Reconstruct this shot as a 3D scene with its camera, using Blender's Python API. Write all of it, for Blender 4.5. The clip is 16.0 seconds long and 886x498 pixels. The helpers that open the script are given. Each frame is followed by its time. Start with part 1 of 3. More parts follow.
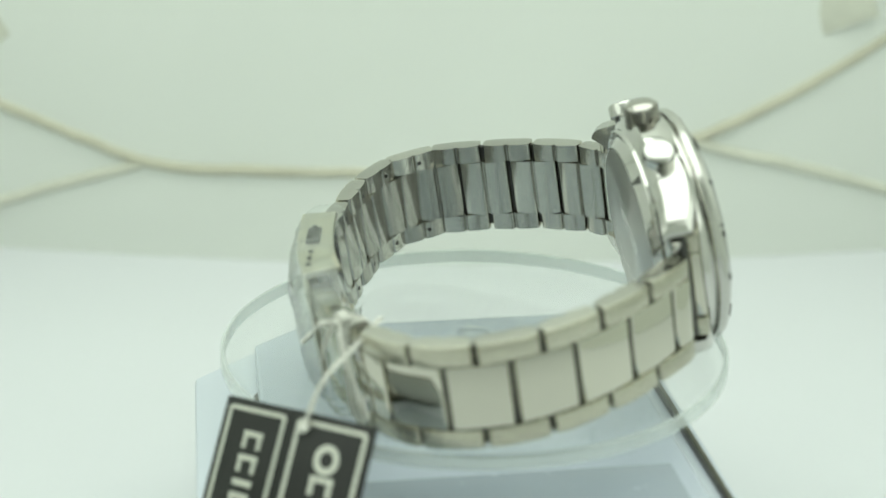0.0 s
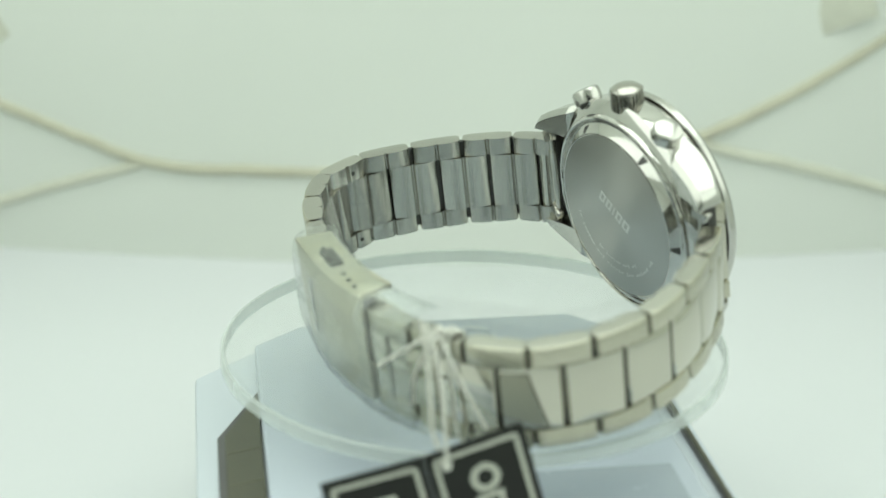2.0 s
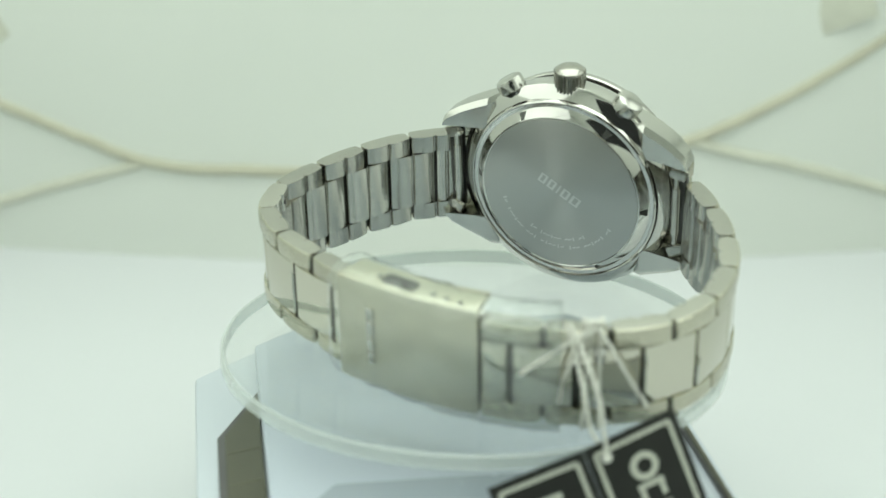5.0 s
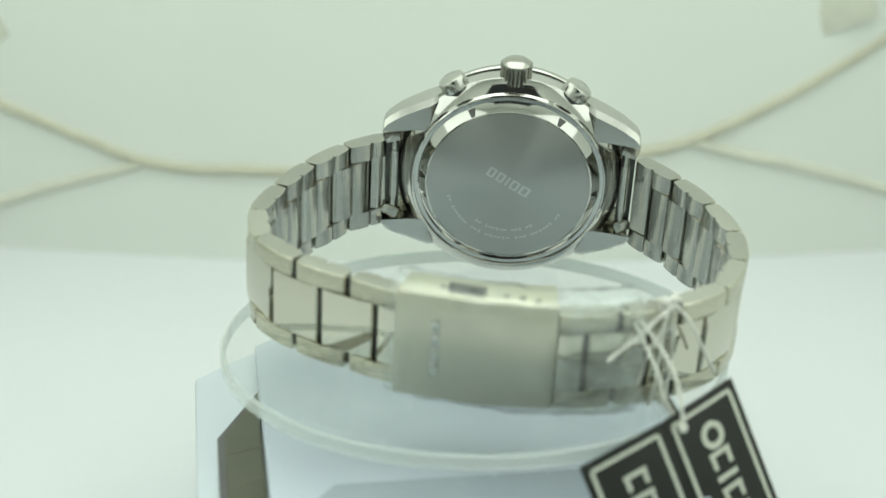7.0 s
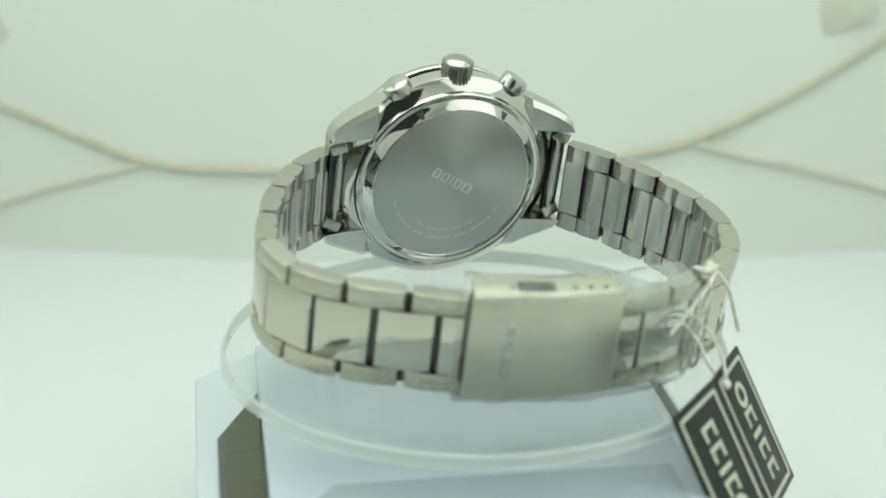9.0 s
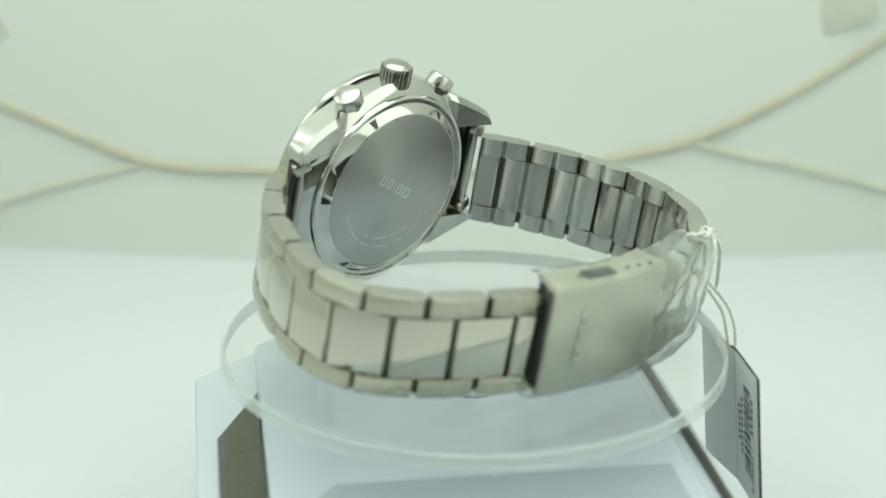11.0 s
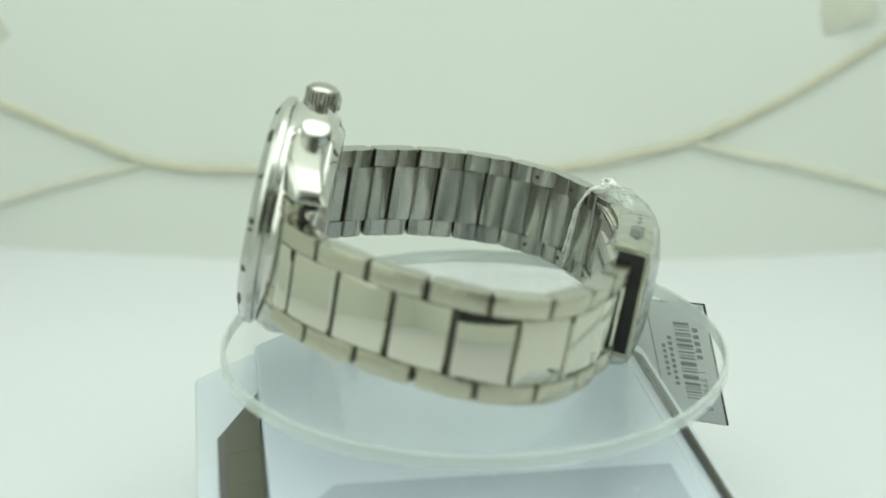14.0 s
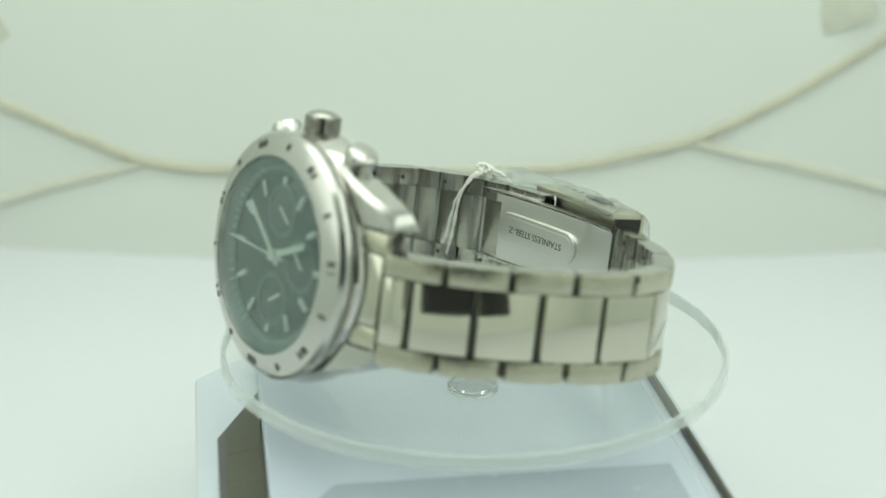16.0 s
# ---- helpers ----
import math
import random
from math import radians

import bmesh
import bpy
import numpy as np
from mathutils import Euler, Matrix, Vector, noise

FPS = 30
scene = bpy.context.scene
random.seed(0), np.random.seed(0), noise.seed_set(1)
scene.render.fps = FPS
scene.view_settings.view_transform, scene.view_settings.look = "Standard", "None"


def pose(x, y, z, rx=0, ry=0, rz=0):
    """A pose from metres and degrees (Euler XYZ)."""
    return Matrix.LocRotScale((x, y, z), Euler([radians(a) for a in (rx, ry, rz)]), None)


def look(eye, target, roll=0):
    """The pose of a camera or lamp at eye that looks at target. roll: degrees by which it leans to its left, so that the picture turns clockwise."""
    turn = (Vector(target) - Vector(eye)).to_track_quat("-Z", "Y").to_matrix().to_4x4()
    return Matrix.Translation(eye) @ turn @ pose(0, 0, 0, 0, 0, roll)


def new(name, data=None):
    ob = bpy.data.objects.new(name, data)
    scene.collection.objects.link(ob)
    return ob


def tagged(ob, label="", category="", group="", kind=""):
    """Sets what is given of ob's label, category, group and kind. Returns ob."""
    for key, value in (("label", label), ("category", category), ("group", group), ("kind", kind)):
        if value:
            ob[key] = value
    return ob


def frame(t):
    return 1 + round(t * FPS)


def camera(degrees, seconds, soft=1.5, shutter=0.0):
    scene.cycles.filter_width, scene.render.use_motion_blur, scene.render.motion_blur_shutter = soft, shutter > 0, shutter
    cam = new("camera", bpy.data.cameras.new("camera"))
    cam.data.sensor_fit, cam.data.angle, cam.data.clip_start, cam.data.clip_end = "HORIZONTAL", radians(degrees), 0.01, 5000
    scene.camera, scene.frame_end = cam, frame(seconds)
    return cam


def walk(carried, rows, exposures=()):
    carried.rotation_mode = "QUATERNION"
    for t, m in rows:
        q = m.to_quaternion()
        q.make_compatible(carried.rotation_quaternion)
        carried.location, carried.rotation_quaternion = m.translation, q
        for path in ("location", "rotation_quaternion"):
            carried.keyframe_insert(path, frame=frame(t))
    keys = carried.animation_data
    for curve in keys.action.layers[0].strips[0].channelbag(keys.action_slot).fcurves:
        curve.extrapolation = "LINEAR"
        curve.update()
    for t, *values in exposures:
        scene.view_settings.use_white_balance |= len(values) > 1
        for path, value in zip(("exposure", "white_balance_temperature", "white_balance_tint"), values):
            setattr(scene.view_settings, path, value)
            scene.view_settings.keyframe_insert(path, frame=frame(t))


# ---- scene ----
cam = camera(30.37, 16.0)
EYE = pose(0.0, -0.28413, 0.12398, 69.4306, -0.4726, 1.39)
cam.data.dof.use_dof = True
cam.data.dof.focus_distance = 0.326
cam.data.dof.aperture_fstop = 11.5
walk(cam, [(0, EYE), (16, EYE)], exposures=[(0, 0.0), (16, 0.0)])

MM = 0.001

# turn of the clear plate about the upright axis, in degrees, every half second
TURN = [(0, -83.98), (0.5, -78.02), (1, -72.29), (1.5, -66.71), (2, -61.19), (2.5, -55.69), (3, -50.20), (3.5, -44.68),
        (4, -39.14), (4.5, -33.59), (5, -28.02), (5.5, -22.44), (6, -16.85), (6.5, -11.25), (7, -5.63), (7.5, 0.02),
        (8, 5.72), (8.5, 11.48), (9, 17.32), (9.5, 23.29), (10, 29.39), (10.5, 35.67), (11, 42.15), (11.5, 48.87),
        (12, 55.84), (12.5, 63.10), (13, 70.66), (13.5, 78.54), (14, 86.75), (14.5, 95.31), (15, 104.21), (15.5, 113.46),
        (16, 123.07)]

# ---- light ----
world = bpy.data.worlds.new("world")
scene.world = world
world.use_nodes = True
world.node_tree.nodes["Background"].inputs[0].default_value = (0.85, 1.0, 0.9, 1)
world.node_tree.nodes["Background"].inputs[1].default_value = 0.04


def area(name, loc, target, sx, sy, power, col):
    d = bpy.data.lights.new(name, "AREA")
    d.shape, d.size, d.size_y, d.energy, d.color = "RECTANGLE", sx, sy, power, col
    ob = new(name, d)
    ob.matrix_world = look(loc, target)
    return ob


# the lamps that shine into the tent through its roof and sides
LAMP = (0.918, 1.0, 0.922)
area("tent_lamp_top", (0, 0.0, 0.338), (0, 0.0, 0), 0.40, 0.30, 0.84, LAMP)
area("tent_lamp_left", (-0.235, -0.05, 0.14), (0, 0.0, 0.02), 0.34, 0.30, 0.315, LAMP)
area("tent_lamp_right", (0.235, -0.05, 0.14), (0, 0.0, 0.02), 0.34, 0.30, 0.315, LAMP)


# ---- materials ----
def material(name, color, rough=0.5, metal=0.0, var=0.0, scale=50.0, bump=0.0, bump_scale=400.0, stretch=None,
             rough_var=0.0, aniso=0.0, spec=0.5, coat=0.0):
    m = bpy.data.materials.new(name)
    m.use_nodes = True
    nt = m.node_tree
    b = nt.nodes["Principled BSDF"]
    b.inputs["Base Color"].default_value = (*color, 1)
    b.inputs["Roughness"].default_value = rough
    b.inputs["Metallic"].default_value = metal
    b.inputs["Specular IOR Level"].default_value = spec
    b.inputs["Anisotropic"].default_value = aniso
    b.inputs["Coat Weight"].default_value = coat
    tc = nt.nodes.new("ShaderNodeTexCoord")
    mp = nt.nodes.new("ShaderNodeMapping")
    nt.links.new(tc.outputs["Object"], mp.inputs["Vector"])
    mp.inputs["Scale"].default_value = stretch or (1, 1, 1)
    n1 = nt.nodes.new("ShaderNodeTexNoise")
    n1.inputs["Scale"].default_value, n1.inputs["Detail"].default_value = scale, 6
    nt.links.new(mp.outputs[0], n1.inputs["Vector"])
    n2 = nt.nodes.new("ShaderNodeTexNoise")
    n2.inputs["Scale"].default_value, n2.inputs["Detail"].default_value = bump_scale, 4
    nt.links.new(mp.outputs[0], n2.inputs["Vector"])
    if var > 0:
        mix = nt.nodes.new("ShaderNodeMix")
        mix.data_type = "RGBA"
        lo = [max(0, c * (1 - var)) for c in color]
        hi = [min(1, c * (1 + var)) for c in color]
        mix.inputs[6].default_value, mix.inputs[7].default_value = (*lo, 1), (*hi, 1)
        nt.links.new(n1.outputs["Fac"], mix.inputs[0])
        nt.links.new(mix.outputs[2], b.inputs["Base Color"])
    if rough_var > 0:
        mr = nt.nodes.new("ShaderNodeMapRange")
        mr.inputs[3].default_value, mr.inputs[4].default_value = max(0.01, rough - rough_var), min(1, rough + rough_var)
        nt.links.new(n2.outputs["Fac"], mr.inputs[0])
        nt.links.new(mr.outputs[0], b.inputs["Roughness"])
    if bump > 0:
        bp = nt.nodes.new("ShaderNodeBump")
        bp.inputs["Strength"].default_value, bp.inputs["Distance"].default_value = bump, 0.0003
        nt.links.new(n2.outputs["Fac"], bp.inputs["Height"])
        nt.links.new(bp.outputs[0], b.inputs["Normal"])
    return m


def sheer(name, tint, rough, ior, haze=0.0, haze_span=0.05, haze_scale=35, crease=0.0, crease_scale=150):
    """Thin clear plastic: lets light straight through and mirrors it by its gloss."""
    m = bpy.data.materials.new(name)
    m.use_nodes = True
    nt = m.node_tree
    nt.nodes.remove(nt.nodes["Principled BSDF"])
    t, g, x = (nt.nodes.new("ShaderNodeBsdf" + k) for k in ("Transparent", "Glossy", "Diffuse"))
    lw = nt.nodes.new("ShaderNodeLayerWeight")
    lw.inputs["Blend"].default_value = 0.5
    pw = nt.nodes.new("ShaderNodeMath")
    pw.operation = "POWER"
    pw.inputs[1].default_value = 5.0
    nt.links.new(lw.outputs["Facing"], pw.inputs[0])
    f = nt.nodes.new("ShaderNodeMath")
    f.operation = "MULTIPLY_ADD"
    f.inputs[1].default_value, f.inputs[2].default_value = 0.9, ((ior - 1) / (ior + 1)) ** 2
    nt.links.new(pw.outputs[0], f.inputs[0])
    t.inputs["Color"].default_value = (*tint, 1)
    g.inputs["Roughness"].default_value = rough
    x.inputs["Color"].default_value = (0.8, 0.85, 0.83, 1)
    n = nt.nodes.new("ShaderNodeTexNoise")
    n.inputs["Scale"].default_value, n.inputs["Detail"].default_value, n.inputs["Distortion"].default_value = haze_scale, 5, 1.0
    tc = nt.nodes.new("ShaderNodeTexCoord")
    nt.links.new(tc.outputs["Object"], n.inputs["Vector"])
    r = nt.nodes.new("ShaderNodeMapRange")
    r.inputs[1].default_value, r.inputs[2].default_value = 0.35, 0.7
    r.inputs[3].default_value, r.inputs[4].default_value = haze, haze + haze_span
    nt.links.new(n.outputs["Fac"], r.inputs[0])
    a, b = nt.nodes.new("ShaderNodeMixShader"), nt.nodes.new("ShaderNodeMixShader")
    nt.links.new(r.outputs[0], a.inputs[0])
    nt.links.new(t.outputs[0], a.inputs[1])
    nt.links.new(x.outputs[0], a.inputs[2])
    nt.links.new(f.outputs[0], b.inputs[0])
    nt.links.new(a.outputs[0], b.inputs[1])
    nt.links.new(g.outputs[0], b.inputs[2])
    nt.links.new(b.outputs[0], nt.nodes["Material Output"].inputs[0])
    if crease > 0:
        n2, bp = nt.nodes.new("ShaderNodeTexNoise"), nt.nodes.new("ShaderNodeBump")
        n2.inputs["Scale"].default_value, n2.inputs["Detail"].default_value, n2.inputs["Distortion"].default_value = crease_scale, 3, 1.5
        nt.links.new(tc.outputs["Object"], n2.inputs["Vector"])
        bp.inputs["Strength"].default_value, bp.inputs["Distance"].default_value = crease, 0.001
        nt.links.new(n2.outputs["Fac"], bp.inputs["Height"])
        for node in (g, lw, x):
            nt.links.new(bp.outputs[0], node.inputs["Normal"])
    return m


def glass(name, color, rough, ior):
    m = material(name, color, rough, rough_var=0.01)
    b = m.node_tree.nodes["Principled BSDF"]
    b.inputs["Transmission Weight"].default_value = 1.0
    b.inputs["IOR"].default_value = ior
    return m


M_FLOOR = material("white_card", (0.69, 0.71, 0.73), 0.7, var=0.02, scale=14, bump=0.08, bump_scale=900)
M_CLOTH = material("white_cloth", (0.74, 0.77, 0.72), 0.9, var=0.03, scale=9, bump=0.25, bump_scale=1500)
M_CORD = material("cream_piping", (0.54, 0.53, 0.42), 0.85, var=0.12, scale=160, bump=0.4, bump_scale=1800)
M_CORD_LOW = material("pale_piping", (0.64, 0.645, 0.55), 0.85, var=0.10, scale=160, bump=0.4, bump_scale=1800)
M_TAB = material("tan_tab", (0.60, 0.61, 0.52), 0.85, var=0.1, scale=200)
M_PLASTIC = material("white_plastic", (0.53, 0.585, 0.665), 0.22, var=0.02, scale=30, rough_var=0.06, bump=0.03, bump_scale=300)
M_LIP = material("white_plastic_rim", (0.60, 0.65, 0.71), 0.3, var=0.02, scale=40, rough_var=0.05)
M_FRONT = material("grey_plastic", (0.38, 0.43, 0.49), 0.25, var=0.03, scale=30, rough_var=0.06)
M_CELL = material("solar_cell", (0.085, 0.085, 0.055), 0.3, var=0.1, scale=80, rough_var=0.05)
M_CELLFRAME = material("panel_frame", (0.10, 0.10, 0.10), 0.45, var=0.1, scale=120)
M_CELLLINE = material("cell_line", (0.16, 0.16, 0.11), 0.4, var=0.05)
M_DISC = sheer("clear_acrylic", (0.985, 0.995, 0.99), 0.03, 1.40, 0.03)
M_RIM = sheer("acrylic_edge", (0.985, 0.995, 0.99), 0.12, 1.49, 0.36)
M_BEAD = sheer("acrylic_edge_bead", (0.97, 0.985, 0.98), 0.2, 1.49, 0.13)
M_HUB = glass("moulded_hub", (0.97, 0.99, 0.985), 0.03, 1.45)
STEEL = (0.515, 0.50, 0.405)
M_BRUSH = material("brushed_steel", STEEL, 0.26, 1.0, var=0.05, scale=60, bump=0.10, bump_scale=420, stretch=(1, 1, 14), rough_var=0.07)
M_POLISH = material("polished_steel", (0.62, 0.61, 0.58), 0.07, 1.0, var=0.03, scale=90, rough_var=0.04)
M_LINK = material("bright_link_steel", (0.605, 0.59, 0.50), 0.08, 1.0, var=0.04, scale=90, rough_var=0.03)
M_INNER = material("ground_steel", (0.49, 0.48, 0.435), 0.18, 1.0, var=0.03, scale=60, stretch=(6, 6, 0.5), rough_var=0.03)


def by_piece(m, amount):
    """A slightly different tone for each piece."""
    nt = m.node_tree
    b = nt.nodes["Principled BSDF"]
    hs, oi, mr = (nt.nodes.new(k) for k in ("ShaderNodeHueSaturation", "ShaderNodeObjectInfo", "ShaderNodeMapRange"))
    mr.inputs[3].default_value, mr.inputs[4].default_value = 1 - amount, 1 + amount
    nt.links.new(oi.outputs["Random"], mr.inputs[0])
    nt.links.new(mr.outputs[0], hs.inputs["Value"])
    src = b.inputs["Base Color"].links[0].from_socket
    nt.links.new(src, hs.inputs["Color"])
    nt.links.new(hs.outputs[0], b.inputs["Base Color"])


by_piece(M_INNER, 0.16)
by_piece(M_BRUSH, 0.09)
by_piece(M_LINK, 0.05)
M_CROWN = material("crown_steel", (0.44, 0.43, 0.39), 0.2, 1.0, var=0.03, scale=90, rough_var=0.04)
M_BEZEL = material("bezel_steel", (0.56, 0.555, 0.52), 0.2, 1.0, var=0.03, scale=90, rough_var=0.05)
M_CLASP = material("satin_clasp_steel", (0.60, 0.58, 0.475), 0.3, 1.0, var=0.04, scale=40, bump=0.08, bump_scale=500, stretch=(1, 14, 14), rough_var=0.05)
M_BACK = material("sunray_steel", (0.47, 0.47, 0.45), 0.33, 1.0, var=0.03, scale=60, bump=0.03, bump_scale=900, aniso=0.9)
M_BACK.node_tree.nodes["Principled BSDF"].inputs["Anisotropic Rotation"].default_value = 0.25
TANGENT = M_BACK.node_tree.nodes.new("ShaderNodeTangent")
TANGENT.direction_type, TANGENT.axis = "RADIAL", "Z"
M_BACK.node_tree.links.new(TANGENT.outputs[0], M_BACK.node_tree.nodes["Principled BSDF"].inputs["Tangent"])
M_ENGRAVE = material("engraved_steel", (0.66, 0.66, 0.64), 0.42, 1.0, var=0.05, scale=300)
M_BLADE = material("satin_blade_steel", (0.80, 0.79, 0.75), 0.4, 1.0, var=0.04, scale=60, bump=0.02, bump_scale=500, rough_var=0.05)
M_ETCH = material("etched_steel", (0.2, 0.2, 0.19), 0.5, 1.0, var=0.05, scale=300)
# dark steel; its low colour also stands in for shade in gaps
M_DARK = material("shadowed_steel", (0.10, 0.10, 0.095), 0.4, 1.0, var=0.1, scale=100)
M_VOID = material("dark_gap", (0.02, 0.02, 0.02), 0.6, var=0.2, scale=100)
M_DIAL = material("dark_green_dial", (0.020, 0.042, 0.038), 0.35, var=0.2, scale=200, rough_var=0.08, coat=0.3)
M_DIALRING = material("grey_green_ring", (0.085, 0.13, 0.12), 0.4, var=0.1, scale=200)
M_MARK = material("pale_marker", (0.46, 0.50, 0.45), 0.35, var=0.05, scale=300)
M_BLACKMARK = material("black_filling", (0.09, 0.09, 0.085), 0.5, var=0.1, scale=300)
M_CRYSTAL = sheer("watch_crystal", (0.95, 1.0, 0.985), 0.03, 1.45)
M_CRUMPLE = sheer("crumpled_film", (0.97, 0.985, 0.98), 0.08, 1.5, 0.02, 0.16, 170, 0.8, 230)
M_FILM = sheer("clear_film", (0.985, 0.995, 0.99), 0.06, 1.5, 0.0, 0.07, 80, 0.35, 140)
M_CARD = material("black_card", (0.018, 0.019, 0.017), 0.4, var=0.25, scale=120, bump=0.1, bump_scale=1500, spec=0.35)
M_PRINT = material("silver_print", (0.62, 0.63, 0.55), 0.35, 0.2, var=0.08, scale=300)
M_PAPER = material("white_paper", (0.72, 0.74, 0.72), 0.6, var=0.03, scale=80)
M_INK = material("black_ink", (0.03, 0.03, 0.03), 0.6, var=0.1, scale=200)
M_STRING = material("white_cotton", (0.80, 0.80, 0.74), 0.9, var=0.06, scale=500, bump=0.6, bump_scale=2500)


# ---- building blocks ----
def finish(bm, name, mat, smooth=None):
    bmesh.ops.recalc_face_normals(bm, faces=bm.faces)
    me = bpy.data.meshes.new(name)
    bm.to_mesh(me)
    bm.free()
    me.materials.append(mat)
    if smooth is not None:
        me.shade_smooth()
        me.set_sharp_from_angle(angle=radians(smooth))
    return me


def part(name, bm, mat, parent, label="", smooth=35):
    """One mesh object under a thing or a part."""
    ob = new(name, finish(bm, name, mat, smooth))
    ob.parent = parent
    if label:
        tagged(ob, label)
    return ob


def prism(outline, z0, z1, bevel=0.0, seg=2, bm=None, m=None):
    """An outline in x, y swept from z0 to z1; bevelled edges."""
    b = bmesh.new()
    lo = [b.verts.new((x, y, z0)) for x, y in outline]
    hi = [b.verts.new((x, y, z1)) for x, y in outline]
    n = len(outline)
    b.faces.new(lo[::-1])
    b.faces.new(hi)
    for i in range(n):
        b.faces.new((lo[i], lo[(i + 1) % n], hi[(i + 1) % n], hi[i]))
    bmesh.ops.recalc_face_normals(b, faces=b.faces)
    if bevel > 0:
        bmesh.ops.bevel(b, geom=[e for e in b.edges if e.calc_face_angle(0) > radians(25)], offset=bevel, segments=seg,
                        affect="EDGES", profile=0.6, clamp_overlap=True)
    if m is not None:
        b.transform(m)
    if bm is None:
        return b
    me = bpy.data.meshes.new("t")
    b.to_mesh(me)
    b.free()
    bm.from_mesh(me)
    bpy.data.meshes.remove(me)
    return bm


def box(sx, sy, sz, bevel=0.0, m=None, bm=None):
    x, y = sx / 2, sy / 2
    return prism([(-x, -y), (x, -y), (x, y), (-x, y)], -sz / 2, sz / 2, bevel, 2, bm, m)


def lathe(profile, n=72, m=None, closed=False):
    """A profile of (radius, height) turned about z."""
    b = bmesh.new()
    rings = []
    for r, z in profile:
        if r < 1e-7:
            rings.append([b.verts.new((0, 0, z))])
        else:
            ring = []
            for i in range(n):
                a = 2 * math.pi * i / n
                ring.append(b.verts.new((r * math.cos(a), r * math.sin(a), z)))
            rings.append(ring)
    pairs = list(zip(rings, rings[1:]))
    if closed:
        pairs.append((rings[-1], rings[0]))
    for p, q in pairs:
        for i in range(n):
            j = (i + 1) % n
            if len(p) == 1 and len(q) == 1:
                continue
            if len(p) == 1:
                b.faces.new((p[0], q[i], q[j]))
            elif len(q) == 1:
                b.faces.new((p[i], p[j], q[0]))
            else:
                b.faces.new((p[i], p[j], q[j], q[i]))
    if m is not None:
        b.transform(m)
    return b


def smooth_line(pts, steps=8, closed=False):
    """Catmull-Rom through the points."""
    P = [Vector(p) for p in pts]
    n = len(P)
    out = []
    for i in range(n if closed else n - 1):
        if closed:
            a, b, c, d = P[(i - 1) % n], P[i], P[(i + 1) % n], P[(i + 2) % n]
        else:
            a, b, c, d = P[max(i - 1, 0)], P[i], P[i + 1], P[min(i + 2, n - 1)]
        for k in range(steps):
            t = k / steps
            out.append(0.5 * ((2 * b) + (c - a) * t + (2 * a - 5 * b + 4 * c - d) * t * t + (3 * b - a - 3 * c + d) * t ** 3))
    if not closed:
        out.append(P[-1])
    return out


def tube(pts, r, n=8):
    """A round cord along the points."""
    b = bmesh.new()
    rings = []
    up = Vector((0.13, 0.2, 0.97))
    for i, p in enumerate(pts):
        t = (pts[min(i + 1, len(pts) - 1)] - pts[max(i - 1, 0)]).normalized()
        u = t.cross(up)
        if u.length < 1e-4:
            u = t.cross(Vector((1, 0, 0)))
        u.normalize()
        v = t.cross(u).normalized()
        rings.append([b.verts.new(p + (u * math.cos(2 * math.pi * k / n) + v * math.sin(2 * math.pi * k / n)) * r) for k in range(n)])
    for p, q in zip(rings, rings[1:]):
        for k in range(n):
            b.faces.new((p[k], p[(k + 1) % n], q[(k + 1) % n], q[k]))
    b.faces.new(rings[0][::-1])
    b.faces.new(rings[-1])
    return b


def twisted(pts, r, turns):
    """Two strands laid round one another."""
    b = bmesh.new()
    n = len(pts)
    for s in (0, 1):
        line = []
        for i, p in enumerate(pts):
            t = (pts[min(i + 1, n - 1)] - pts[max(i - 1, 0)]).normalized()
            u = t.cross(Vector((0.3, 0.5, 0.8))).normalized()
            v = t.cross(u)
            a = 2 * math.pi * turns * i / n + math.pi * s
            line.append(p + (u * math.cos(a) + v * math.sin(a)) * r * 0.55)
        t = tube(line, r * 0.62, 6)
        me = bpy.data.meshes.new("t")
        t.to_mesh(me)
        t.free()
        b.from_mesh(me)
        bpy.data.meshes.remove(me)
    return b


def empty(name, m=None):
    ob = new(name)
    ob.empty_display_size = 0.01
    if m is not None:
        ob.matrix_world = m
    return ob


# ---- the light tent ----
FLOOR_Z = -0.045


def wall_y(x):
    return 0.1565 + 0.05 * x + 0.65 * x * x


def sheet(name, grid, mat, thick, label):
    """A cloth or card sheet with thickness from a grid of points."""
    b = bmesh.new()
    V = [[b.verts.new(p) for p in row] for row in grid]
    for r, q in zip(V, V[1:]):
        for i in range(len(r) - 1):
            b.faces.new((r[i], r[i + 1], q[i + 1], q[i]))
    bmesh.ops.recalc_face_normals(b, faces=b.faces)
    bmesh.ops.solidify(b, geom=list(b.faces), thickness=thick)
    ob = new(name, finish(b, name, mat, 60))
    return tagged(ob, label, kind="structure")


